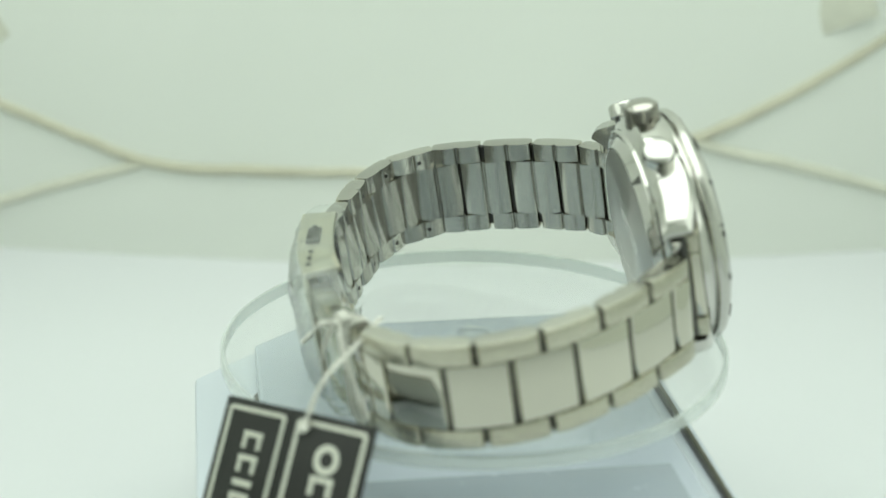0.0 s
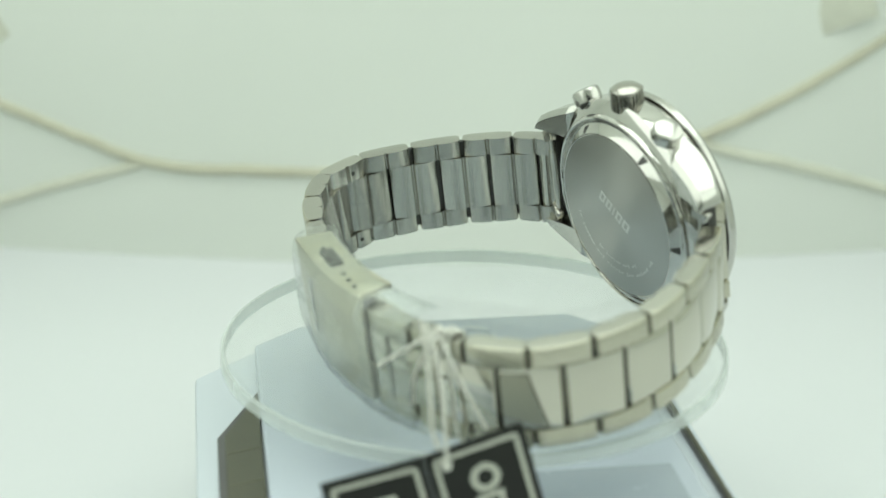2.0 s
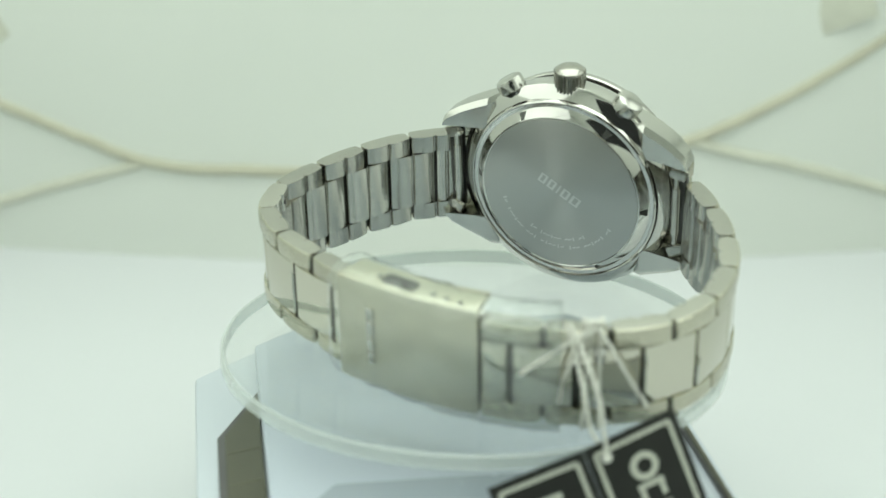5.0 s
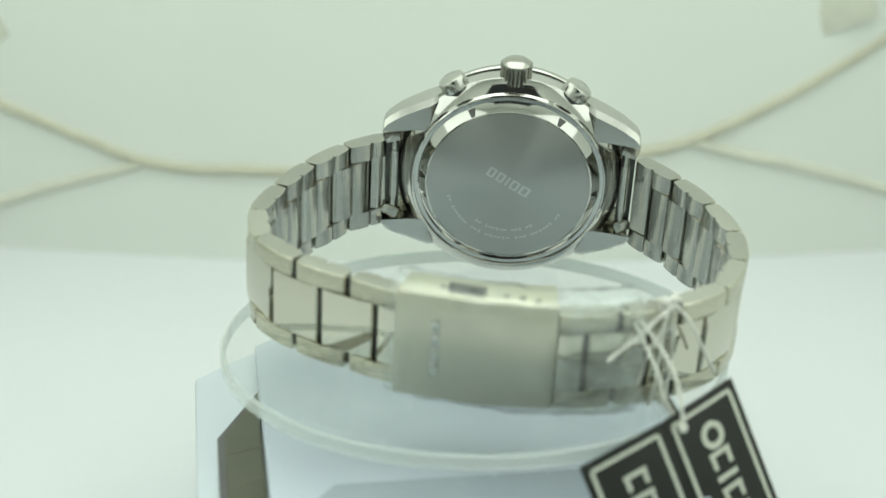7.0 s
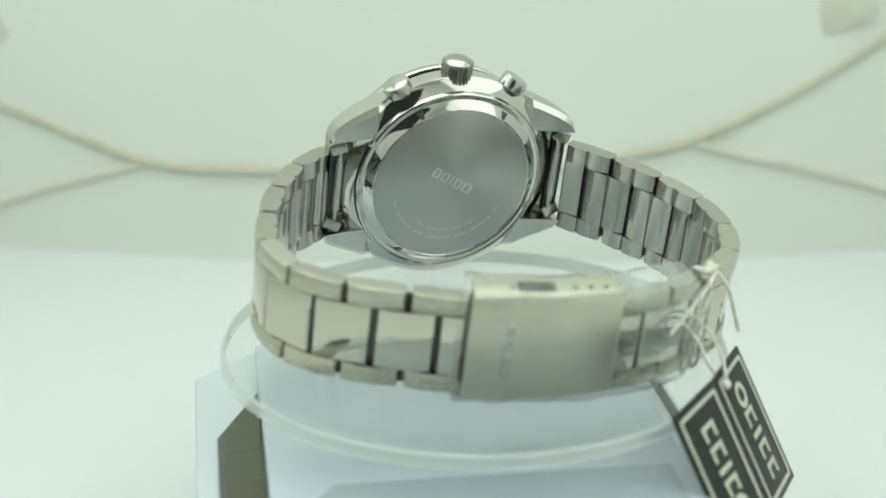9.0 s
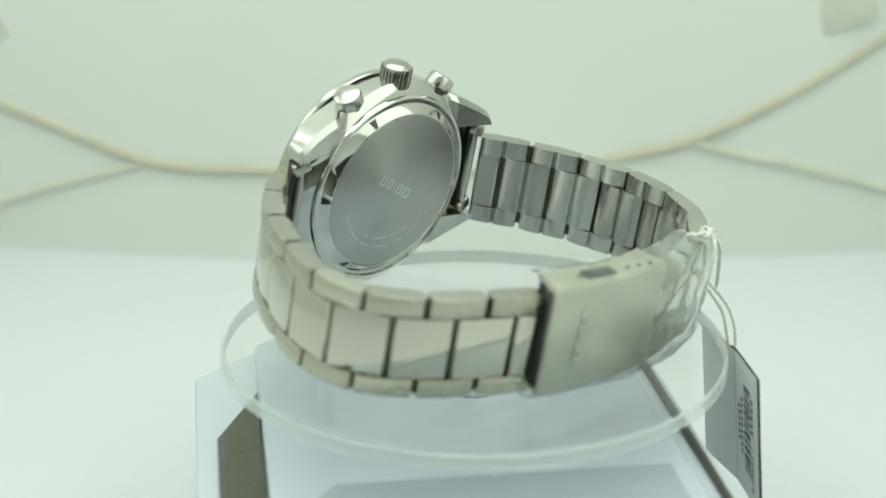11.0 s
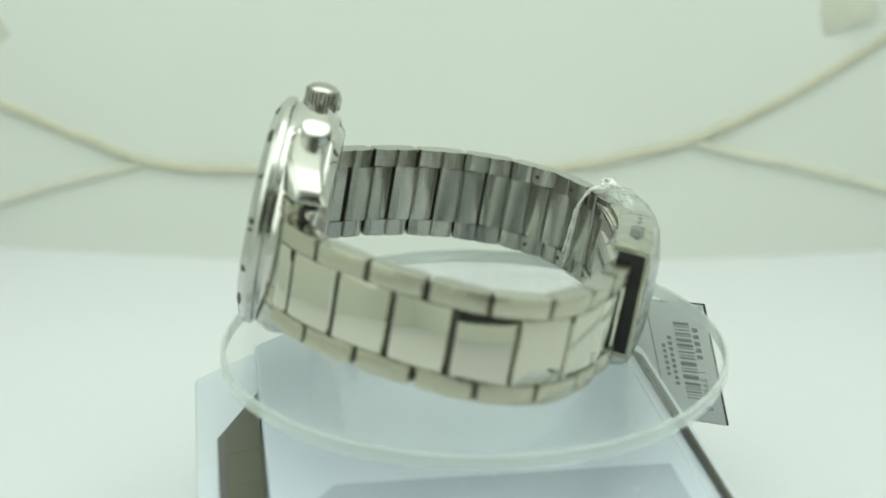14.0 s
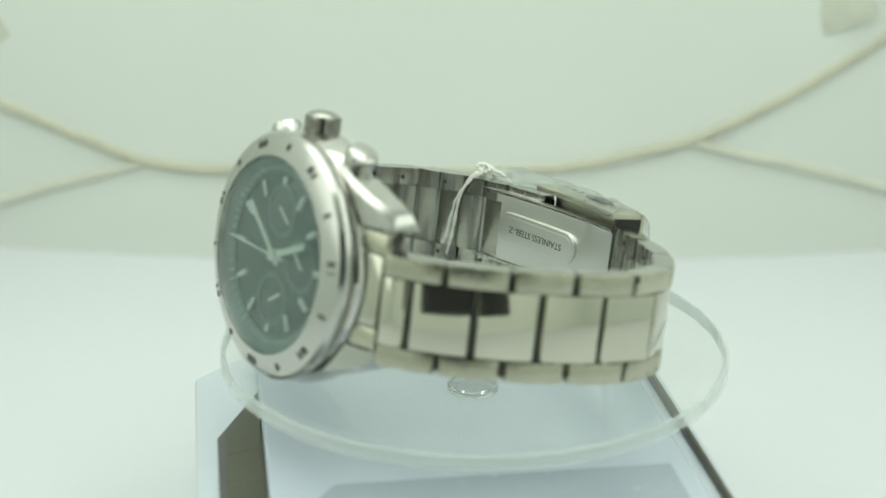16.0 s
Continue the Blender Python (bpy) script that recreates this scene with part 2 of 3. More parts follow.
XS = [-0.26 + 0.52 * i / 40 for i in range(41)]
sheet("floor", [[(x, y, FLOOR_Z - 0.0008 * noise.noise((x * 9, y * 9, 0))) for x in XS]
                for y in [-0.60 + 0.90 * j / 24 for j in range(25)]], M_FLOOR, -0.002, "smooth white card floor of the light tent")
sheet("wall_back", [[(x, wall_y(x) + 0.0015 * noise.noise((x * 12, z * 12, 3)), z) for x in XS]
                    for z in [FLOOR_Z - 0.004 + 0.39 * j / 24 for j in range(25)]], M_CLOTH, 0.001, "white cloth back wall of the light tent")
for nm, x in (("wall_left", -0.25), ("wall_right", 0.25)):
    sheet(nm, [[(x + 0.002 * noise.noise((y * 8, z * 8, x)), y, z) for y in [-0.32 + 0.52 * j / 20 for j in range(21)]]
               for z in [FLOOR_Z + 0.385 * j / 12 for j in range(13)]], M_CLOTH, 0.001, "white cloth side wall of the light tent")
sheet("ceiling", [[(x, y, 0.342) for x in XS[::4]] for y in [-0.32 + 0.52 * j / 8 for j in range(9)]], M_CLOTH, 0.001,
      "white cloth roof of the light tent")


def front_wall():
    """The front cloth with the opening through which the camera looks."""
    b = bmesh.new()
    x0, x1, z0, z1 = -0.10, 0.10, 0.0, 0.27
    for a, c, d, e in ((-0.25, x0, FLOOR_Z, 0.34), (x1, 0.25, FLOOR_Z, 0.34), (x0, x1, FLOOR_Z, z0), (x0, x1, z1, 0.34)):
        prism([(a, -0.3125), (c, -0.3125), (c, -0.3115), (a, -0.3115)], d, e, 0, bm=b)
    return tagged(new("wall_front", finish(b, "wall_front", M_CLOTH)), "white cloth front wall with a camera opening", kind="structure")


front_wall()


def piping(pts, name, label, mat=None):
    line = smooth_line([(x, wall_y(x) - 0.0012, z) for x, z in pts], 10)
    b = tube(line, 0.0015, 8)
    for v in b.verts:
        v.co += Vector((0, 0, 0.0003 * noise.noise(v.co * 160))) + Vector((0, 0, 0.0002 * noise.noise(v.co * 420)))
    return tagged(new(name, finish(b, name, mat or M_CORD, 60)), label, "piping", "piping on the tent wall")


piping([(-0.185, 0.024), (-0.16, 0.0095), (-0.1357, -0.0008), (-0.1148, -0.0089), (-0.0906, -0.0170), (-0.0631, -0.0180), (-0.0325, -0.0180),
        (0.0, -0.0175), (0.025, -0.0164), (0.0458, -0.0125), (0.0634, -0.0079), (0.0886, 0.0039), (0.1148, 0.0194), (0.14, 0.037)],
       "cord_piping", "cream cord piping sagging across the cloth wall")
piping([(-0.17, -0.0412), (-0.1384, -0.0306), (-0.1209, -0.0245), (-0.0955, -0.0170)], "cord_piping", "short pale cord piping branching low on the cloth wall", M_CORD_LOW)
piping([(0.0615, -0.0095), (0.075, -0.0135), (0.0904, -0.0171), (0.1197, -0.0259), (0.15, -0.036)], "cord_piping", "short pale cord piping branching low on the cloth wall", M_CORD_LOW)


def tab(x, z, w, h, turn):
    m = Matrix.Translation((x, wall_y(x) - 0.002, z)) @ pose(0, 0, 0, 90, 0, 0) @ pose(0, 0, 0, 0, 0, turn)
    ob = new("cloth_tab", finish(box(w, h, 0.0012, 0.0005, m), "cloth_tab", M_TAB, 40))
    return tagged(ob, "small tan cloth tab sewn on the tent wall", "tab", "tabs on the tent wall")


tab(-0.1392, 0.0215, 0.012, 0.014, 35)
tab(0.1019, 0.0285, 0.016, 0.011, 20)

# ---- the turntable stand ----
BASE_TURN = 9.8
stand = tagged(empty("turntable_stand", Matrix.Translation((0, 0, FLOOR_Z))),
               "white plastic solar display turntable with a clear round plate", "turntable")
INV = Matrix.Translation((0, 0, -FLOOR_Z)) @ pose(0, 0, 0, 0, 0, BASE_TURN)


def mm(outline):
    return [(x * MM, y * MM) for x, y in outline]


# lower body: a wide octagon; raised block in its middle
part("lower_body", prism(mm([(-36, -62), (28, -62), (40, -50), (40, 24), (28, 37), (-35, 37), (-53, 20), (-53, -48)]), FLOOR_Z + 0.0004, -0.0150, 0.0012, 2, m=INV),
     M_LIP, stand, "white plastic lower body")
block = part("raised_block", prism(mm([(-32, -58), (28, -58), (33.0, -50), (33.0, 27), (26, 34.5), (-31, 34.5), (-40.7, 26), (-40.7, -48)]), -0.0152, -0.0112, 0.0008, 3, m=INV),
             M_PLASTIC, stand, "pale bluish plastic top block")


def facet():
    b = prism(mm([(-23, -56.5), (23, -56.5), (29.3, -49), (29.3, -34.5), (-29.5, -34.5), (-36.5, -44), (-36.5, -48)]), -0.0114, -0.01095, 0.0003, 2, m=INV)
    return b


part("front_inlay", facet(), M_FRONT, stand, "grey plastic front inlay")


def panel(side):
    if side < 0:
        out = [(-40.9, -50), (-40.9, 10.5), (-49, -8.5), (-49, -44), (-45, -50)]
        inn = [(-40.9, -48.5), (-40.9, 8.2), (-47.6, -8.6), (-47.6, -43.6), (-44.5, -48.5)]
    else:
        out = [(36.9, -52), (38.5, -52), (38.5, 17), (36.9, 21)]
        inn = [(37.3, -51.2), (38.1, -51.2), (38.1, 16.6), (37.3, 19)]
    fr = part("solar_panel", prism(mm(out), -0.0152, -0.0142, 0.0002, 1, m=INV), M_CELLFRAME, stand, "dark grey framed solar panel")
    part("cell", prism(mm(inn), -0.0145, -0.0138, 0.0001, 1, m=INV), M_CELL, fr, "olive brown solar cell")
    for k in range(3):
        y = -40 + 12 * k
        x0, x1 = (-47.4, -41.2) if side < 0 else (37.4, 38.0)
        part("cell_line", prism(mm([(x0, y), (x1, y + 2), (x1, y + 2.25), (x0, y + 0.25)]), -0.0139, -0.01372, 0, m=INV), M_CELLLINE, fr)
    return fr


panel(-1)
panel(1)
UP = Matrix.Translation((0, 0, -FLOOR_Z))
part("hub", lathe([(0, -0.01112), (0.0047, -0.01112), (0.0047, -0.0102), (0.0041, -0.0098), (0.0041, -0.0027), (0.0044, -0.0023), (0, -0.0023)], 40, UP),
     M_DISC, stand, "clear plastic turning hub")
part("hub_ring", lathe([(0.0040, -0.0109), (0.0049, -0.0109), (0.0049, -0.0101), (0.0043, -0.0098), (0.0040, -0.0101)], 40, UP, True), M_HUB, stand, "clear moulded hub ring").visible_shadow = False
R_DISC = 0.0470
disc = part("clear_plate", lathe([(0, -0.0022), (R_DISC - 0.0003, -0.0022), (R_DISC, -0.0019), (R_DISC, -0.0003), (R_DISC - 0.0003, 0), (0, 0)], 128),
            M_DISC, stand, "clear round acrylic plate")
rim = part("plate_rim", lathe([(R_DISC + 0.00002, -0.0031), (R_DISC + 0.0005, -0.0031), (R_DISC + 0.0005, -0.0010), (R_DISC + 0.00002, -0.0007)], 128, None, True),
           M_RIM, disc, "pale clear plate edge")
rim.visible_shadow = False
for z in (-0.0032, -0.0009):
    bead = part("rim_edge", lathe([(R_DISC + 0.0005 + 0.0003 * math.cos(a), z + 0.00025 * math.sin(a)) for a in [math.pi * k / 4 for k in range(8)]], 128, None, True),
                M_BEAD, rim, "frosted rounded edge of the plate")
    bead.visible_shadow = False
cap = part("plate_cap", lathe([(0, 0.0009), (0.0026, 0.0009), (0.0032, 0.0006), (0.0034, 0.0), (0.0034, -0.0001), (0, -0.0001)], 24), M_DISC, disc, "clear moulded centre cap")

# ---- the watch ----
TILT = pose(0, 0, 0.01400, 8.8, 3.3, 0)
watch = tagged(empty("wristwatch"), "steel chronograph wristwatch standing on its side on a clear plate", "watch")


def wpart(name, bm, mat, parent=None, label="", smooth=35):
    """A part of the watch; its points are in millimetres, with z along the width of the bracelet."""
    bm.transform(TILT @ Matrix.Scale(MM, 4))
    return part(name, bm, mat, parent or watch, label, smooth)


# outer line of the bracelet, from one pair of lugs round to the other
LOOP = smooth_line([(x, y, 0) for x, y in [(-21.5, 35), (-29, 29.0), (-35.6, 19), (-39.6, 8.5), (-42, -1), (-41.6, -9.3), (-37, -16.3), (-28.5, -21.7), (-18, -25.3),
                    (-9, -28), (5, -30), (18, -29.5), (29, -26.4), (40.5, -20.4), (46.8, -13.2), (49.4, -4), (48.8, 6.5), (44.6, 16.8), (38.0, 26.4), (29.5, 35.3)]], 12)
LEN = [0.0]
for a, b in zip(LOOP, LOOP[1:]):
    LEN.append(LEN[-1] + (b - a).length)


def on_loop(s):
    s = min(max(s, 0.0), LEN[-1] - 1e-6)
    i = max(k for k in range(len(LEN) - 1) if LEN[k] <= s)
    f = (s - LEN[i]) / (LEN[i + 1] - LEN[i])
    return LOOP[i].lerp(LOOP[i + 1], f)


def s_near(x, y):
    return min(range(len(LOOP)), key=lambda k: (LOOP[k] - Vector((x, y, 0))).length)


def link_frame(s0, s1):
    """x along the chord, y outwards, z across the bracelet; the origin in the middle of the chord."""
    a, b = on_loop(s0), on_loop(s1)
    t = (b - a).normalized()
    n = Vector((t.y, -t.x, 0))
    n = -n if n.dot((a + b) / 2) < 0 else n
    c = (a + b) / 2
    z = t.cross(n)
    if z.z < 0:
        t, z = -t, -z
    return Matrix(((t.x, n.x, z.x, c.x), (t.y, n.y, z.y, c.y), (t.z, n.z, z.z, c.z), (0, 0, 0, 1))), (b - a).length


def link(s0, s1, z0, z1, thick, gap, crown=0.35, crease=True):
    """One solid link: rounded ends, a slightly domed outside and a crease across the middle of the inside."""
    m, ln = link_frame(s0, s1)
    h = ln / 2 - gap
    t = -thick
    half = [(-h, t + 0.9), (-h + 0.08, t + 0.4), (-h + 0.26, t + 0.1), (-h + 0.6, t - 0.12)]
    if crease:
        half += [(-h * 0.52, t - 0.38), (-0.85, t - 0.42), (-0.45, t - 0.34), (-0.22, t - 0.1), (-0.1, t + 0.25)]
    out = half + [(-q[0], q[1]) for q in half[::-1]]
    out += [(h, -0.5), (h - 0.22, -0.1), (h * 0.55, crown * 0.75), (0, crown), (-h * 0.55, crown * 0.75), (-h + 0.22, -0.1), (-h, -0.5)]
    b = prism(out, z0, z1, 0)
    side = [e for e in b.edges if abs(e.verts[0].co.z - e.verts[1].co.z) < 1e-6 and min(v.co.y for v in e.verts) > -thick * 0.5]
    bmesh.ops.bevel(b, geom=side, offset=0.26, segments=2, affect="EDGES", profile=0.6, clamp_overlap=True)
    for f in b.faces:
        if f.calc_center_median().y < -thick * 0.5:
            f.material_index = 1
    b.transform(m)
    return b


HALF, MID, THICK = 9.4, 5.75, 3.1
S_CL0, S_CL1 = LEN[s_near(-10, -27.8)], LEN[s_near(16.5, -29.6)]


def stations(sa, sb, n, group):
    p = (sb - sa) / n
    for i in range(n):
        s0, s1 = sa + i * p, sa + (i + 1) * p
        for zz in ((MID + 0.10, HALF), (-HALF, -MID - 0.10)):
            wpart("outer_link", link(s0, s1, zz[0], zz[1], THICK, 0.50), M_BRUSH, label="satin steel outer link", smooth=26).data.materials.append(M_INNER)
        if (i >= n - 4 if group == "left" else i < 4):
            m, _ = link_frame(s0, s1)
            for z in (7.5, -7.5):
                wpart("adjusting_hole", lathe([(0, -0.15), (0.42, -0.15), (0.42, 0.15), (0, 0.15)], 10, m @ Matrix.Translation((1.1, -THICK - 0.34, z)) @ pose(0, 0, 0, 90, 0, 0)), M_VOID)
                for q in (-1, 1):
                    wpart("arrow_mark", box(0.9, 0.2, 0.22, 0, m @ Matrix.Translation((-1.3, -THICK - 0.30, z + 0.25 * q)) @ pose(0, 0, 0, 0, 35 * q, 0)), M_VOID)
        c0, c1 = s0 - p / 2, s1 - p / 2
        if i == 0:
            c0 = s0
        wpart("centre_link", link(c0, c1, -MID, MID, THICK + 0.1, 0.50, 0.14), M_LINK, label="bright steel centre link", smooth=26).data.materials.append(M_INNER)
        if i == n - 1:
            wpart("centre_link", link(c1, s1, -MID, MID, THICK, 0.4, 0.2, False), M_LINK, label="bright steel centre link", smooth=26).data.materials.append(M_INNER)
    return p


stations(1.4, S_CL0 + 0.6, 8, "left")
stations(S_CL1 - 0.4, LEN[-1] - 0.6, 8, "right")


def pin_bar(s):
    m, _ = link_frame(s - 1, s + 1)
    return lathe([(0, -HALF + 0.7), (0.55, -HALF + 0.7), (0.55, HALF - 0.7), (0, HALF - 0.7)], 10, m @ Matrix.Translation((0, -1.5, 0)))


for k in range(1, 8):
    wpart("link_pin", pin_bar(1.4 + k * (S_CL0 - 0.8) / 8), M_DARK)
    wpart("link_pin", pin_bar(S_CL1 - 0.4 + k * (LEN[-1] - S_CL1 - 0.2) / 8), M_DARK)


# the folding clasp
def strip(sa, sb, z0, z1, off0, off1, n=14, bevel=0.25, drop=0.0):
    """A bent bar along the loop between two offsets from its outer line."""
    outer, inner = [], []
    for i in range(n + 1):
        s = sa + (sb - sa) * i / n
        p = on_loop(s)
        t = (on_loop(s + 0.5) - on_loop(s - 0.5)).normalized()
        nn = Vector((t.y, -t.x, 0))
        nn = -nn if nn.dot(p) < 0 else nn
        outer.append((p + nn * (off1 - drop * i / n))[:2])
        inner.append((p + nn * (off0 - drop * i / n))[:2])
    return prism(outer + inner[::-1], z0, z1, bevel, 2)


# dark strips added behind the links so that their gaps read as shaded
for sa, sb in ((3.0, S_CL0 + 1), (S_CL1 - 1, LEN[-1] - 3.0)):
    wpart("gap_shade_strip", strip(sa, sb, -8.6, 8.6, -2.0, -1.2, 40, 0.0), M_DARK, label="added dark strip standing in for shade between the links")
cover = wpart("clasp_cover", strip(S_CL0, S_CL1, -8.9, 11.7, 1.9, 2.7, 16, 0.3, 2.0), M_CLASP, label="satin steel clasp cover")
wpart("clasp_side", strip(S_CL0 + 0.2, S_CL1 - 0.2, 10.6, 11.8, -4.0, 2.1, 16, 0.2, 2.0), M_CLASP, cover)
wpart("clasp_side", strip(S_CL0 + 0.2, S_CL1 - 0.2, -9.0, -7.8, -4.0, 2.1, 16, 0.2, 2.0), M_CLASP, cover)
m_c, _ = link_frame((S_CL0 + S_CL1) / 2 - 2, (S_CL0 + S_CL1) / 2 + 2)
wpart("push_button", box(6.5, 2.6, 1.0, 0.4, m_c @ Matrix.Translation((2.3, -1.3, 11.8))), M_DARK, cover, "dark oval clasp button")
for k, x in enumerate((6.6, -4.5, -7.2, -9.9)):
    wpart("pin_hole", lathe([(0, -0.2), (0.45, -0.2), (0.45, 0.25), (0, 0.25)], 12, m_c @ Matrix.Translation((x, -1.2, 11.72))), M_DARK, cover)
# raised maker's mark on the cover, as plain bars
for k, w in enumerate((2.2, 2.2, 0.8, 2.2, 2.4)):
    z = -4.1 + sum((2.2, 2.2, 0.8, 2.2, 2.4)[:k]) * 1.18 + w / 2
    wpart("raised_mark", strip(S_CL0 + 6.2, S_CL0 + 7.7, z - w / 2, z + w / 2, 2.0, 2.5, 3, 0.05), M_BEZEL, cover)
# black block in the open clasp end, coloured as the shade inside it
wpart("clasp_mouth_shade", strip(S_CL0 + 0.1, S_CL0 + 1.5, -8.0, 10.7, -3.0, 2.05, 3, 0.0), M_VOID, cover, "black fill painted as shade in the open clasp end")
# fold-over blade inside
BL_A, BL_B = Vector((-7.5, -25.8, 0)), Vector((34.0, -21.6, 0))


def on_blade(f, off=0.0):
    d = (BL_B - BL_A).normalized()
    nn = Vector((d.y, -d.x, 0))
    return BL_A.lerp(BL_B, f) + nn * (1.5 * 4 * f * (1 - f) + off)


def blade_bar(f0, f1, z0, z1, off0, off1, n=14, bevel=0.15):
    """A gently bent plate on the inner side of the clasp."""
    fs = [f0 + (f1 - f0) * i / n for i in range(n + 1)]
    return prism([on_blade(f, off1)[:2] for f in fs] + [on_blade(f, off0)[:2] for f in fs[::-1]], z0, z1, bevel, 2)


blade = wpart("fold_blade", blade_bar(0.0, 1.0, -6.6, 8.2, 0.0, 0.9), M_BLADE, label="polished folding clasp blade")
for zz in (7.5, -6.6):
    wpart("blade_rail", blade_bar(0.0, 0.94, zz, zz + 0.7, -0.7, 0.2), M_POLISH, blade)


def stadium(w, h, n=10):
    out = []
    for k in range(n + 1):
        a = -math.pi / 2 + math.pi * k / n
        out.append((w / 2 - h / 2 + h / 2 * math.cos(a), h / 2 * math.sin(a)))
    for k in range(n + 1):
        a = math.pi / 2 + math.pi * k / n
        out.append((-w / 2 + h / 2 + h / 2 * math.cos(a), h / 2 * math.sin(a)))
    return out


d_b = (BL_B - BL_A).normalized()
p_b = on_blade(0.54)
# face of the blade: x along it, y up, z towards the inside of the loop
FACE_IN = Matrix(((-d_b.x, 0, -d_b.y, p_b.x), (-d_b.y, 0, d_b.x, p_b.y), (0, 1, 0, 1.0), (0, 0, 0, 1)))
wpart("blade_boss", prism(stadium(23.5, 6.6), -0.5, 0.95, 0.35, 3, m=FACE_IN), M_BLADE, blade, "raised oval on the clasp blade")
wpart("boss_field", prism(stadium(21.7, 4.9), 0.85, 1.02, 0.05, 1, m=FACE_IN), M_BLADE, blade)
for k in range(2):
    wpart("blade_rivet", lathe([(0, 0.2), (0.5, 0.2), (0.5, -0.3), (0, -0.3)], 14, FACE_IN @ Matrix.Translation((15.2 - 30.0 * k, -0.6 - 1.6 * k, 0))), M_DARK, blade)


def lettering(name, body, size, depth, m, mat, parent):
    cu = bpy.data.curves.new(name, "FONT")
    cu.body, cu.size, cu.extrude, cu.align_x, cu.align_y = body, size, depth, "CENTER", "CENTER"
    cu.resolution_u = 3
    tmp = bpy.data.objects.new("tmp", cu)
    me = bpy.data.meshes.new_from_object(tmp)
    bpy.data.objects.remove(tmp)
    me.transform(TILT @ Matrix.Scale(MM, 4) @ m)
    me.materials.append(mat)
    ob = new(name, me)
    ob.parent = parent
    return ob


lettering("engraving", "STAINLESS STEEL-Z", 1.9, 0.05, FACE_IN @ Matrix.Translation((0, 0, 1.04)) @ pose(0, 0, 0, 0, 0, 180), M_ETCH, blade)
h_m = Matrix.Translation(on_blade(1.0))
wpart("hinge_pin", lathe([(0, -8.6), (0.9, -8.6), (0.9, 8.6), (0, 8.6)], 16, h_m @ Matrix.Translation((0.6, -0.2, 0))), M_POLISH, blade)
for zz in (-4.8, 4.8):
    wpart("hinge_ear", box(3.6, 1.8, 3.0, 0.4, h_m @ Matrix.Translation((1.0, -0.9, zz)) @ pose(0, 0, 0, 0, 0, 20)), M_POLISH, blade)

# ---- the case ----
CASE = pose(2.9, 33.4, 2.6, 2.5, 0, 4) @ Matrix.Scale(1.05, 4)
# case space: x along the lugs, y out through the dial, z towards the crown
TURN_OUT = pose(0, 0, 0, -90, 0, 0)          # lathe axis z turned to y
SPIN = CASE @ TURN_OUT
FRONT = SPIN @ Matrix.Translation((0, 0, 1.2))


EDGE = [(0, 19.6), (4, 19.5), (8, 18.9), (12.6, 17.3), (17.5, 15.3), (21, 13.8), (23.4, 12.4), (24.1, 11.6), (24.4, 10.9)]


def flank(sz):
    """The side of the case from lug to lug, with bevelled edges; sz: towards the crown or away from it."""
    xs = sorted({q * e[0] for e in EDGE for q in (-1, 1)} | {-15.5, -10, -6, -2, 2, 6, 10, 15.5, 19.3, -19.3})
    b = bmesh.new()
    cols = []
    for x in xs:
        hi = float(np.interp(abs(x), [e[0] for e in EDGE], [e[1] for e in EDGE]))
        lo = max(9.8, math.sqrt(max(0.0, 16.8 ** 2 - x * x)))
        d = max(0.0, abs(x) - 14)
        dy = -0.030 * d * d
        y0, y1 = -2.3 + 0.5 * dy + 2.9 * min(1.0, max(0.0, (15.0 - abs(x)) / 3.0)), 4.3 + dy
        cols.append([b.verts.new((x, y, z * sz)) for y, z in ((y0, lo), (y0, hi - 1.1), (y0 + 1.0, hi), (y1 - 0.9, hi), (y1, hi - 0.9), (y1, lo))])
    n = len(cols[0])
    for p, q in zip(cols, cols[1:]):
        for k in range(n):
            b.faces.new((p[k], p[(k + 1) % n], q[(k + 1) % n], q[k]))
    b.faces.new(cols[0])
    b.faces.new(cols[-1][::-1])
    b.transform(CASE)
    return b


body = wpart("case_body", lathe([(17.0, -2.5), (18.7, -2.5), (18.95, -2.4), (21.1, -1.15), (21.35, -0.85), (21.4, 2.2), (20.4, 4.2), (17.0, 4.2)], 96, SPIN, True), M_POLISH, label="polished steel case middle", smooth=28)
for sz in (-1, 1):
    wpart("case_flank", flank(sz), M_BEZEL, body, "polished case side with two lugs", smooth=24)
bezel = wpart("bezel", lathe([(16.6, 2.6), (20.1, 2.6), (20.1, 3.5), (19.5, 3.6), (19.5, 3.95), (20.5, 4.0), (20.7, 4.3), (20.7, 5.2), (20.1, 6.0), (17.1, 7.3), (16.5, 7.4), (16.4, 6.9), (16.4, 2.6)], 96, FRONT, True), M_BEZEL,
              label="satin steel tachymeter bezel", smooth=25)
for k in range(14):
    a = radians(25.7 * k + 8)
    for j in ((-0.9, 0.5), (0.55, 1.2)) if k % 2 else ((0.0, 0.7),):
        m = FRONT @ Matrix.Rotation(a, 4, "Z") @ Matrix.Translation((18.6, j[0], 6.78)) @ pose(0, 0, 0, 0, 22.7, 0)
        wpart("bezel_mark", box(1.25, j[1] * 0.75, 0.2, 0, m), M_BLACKMARK, bezel)
dial = wpart("dial", lathe([(0, 5.2), (16.4, 5.2), (16.4, 4.6), (0, 4.6)], 80, FRONT), M_DIAL, label="dark green dial under glass")
wpart("minute_ring", lathe([(13.6, 5.2), (13.6, 5.45), (16.4, 5.9), (16.4, 5.2)], 80, FRONT, True), M_DIALRING, dial)
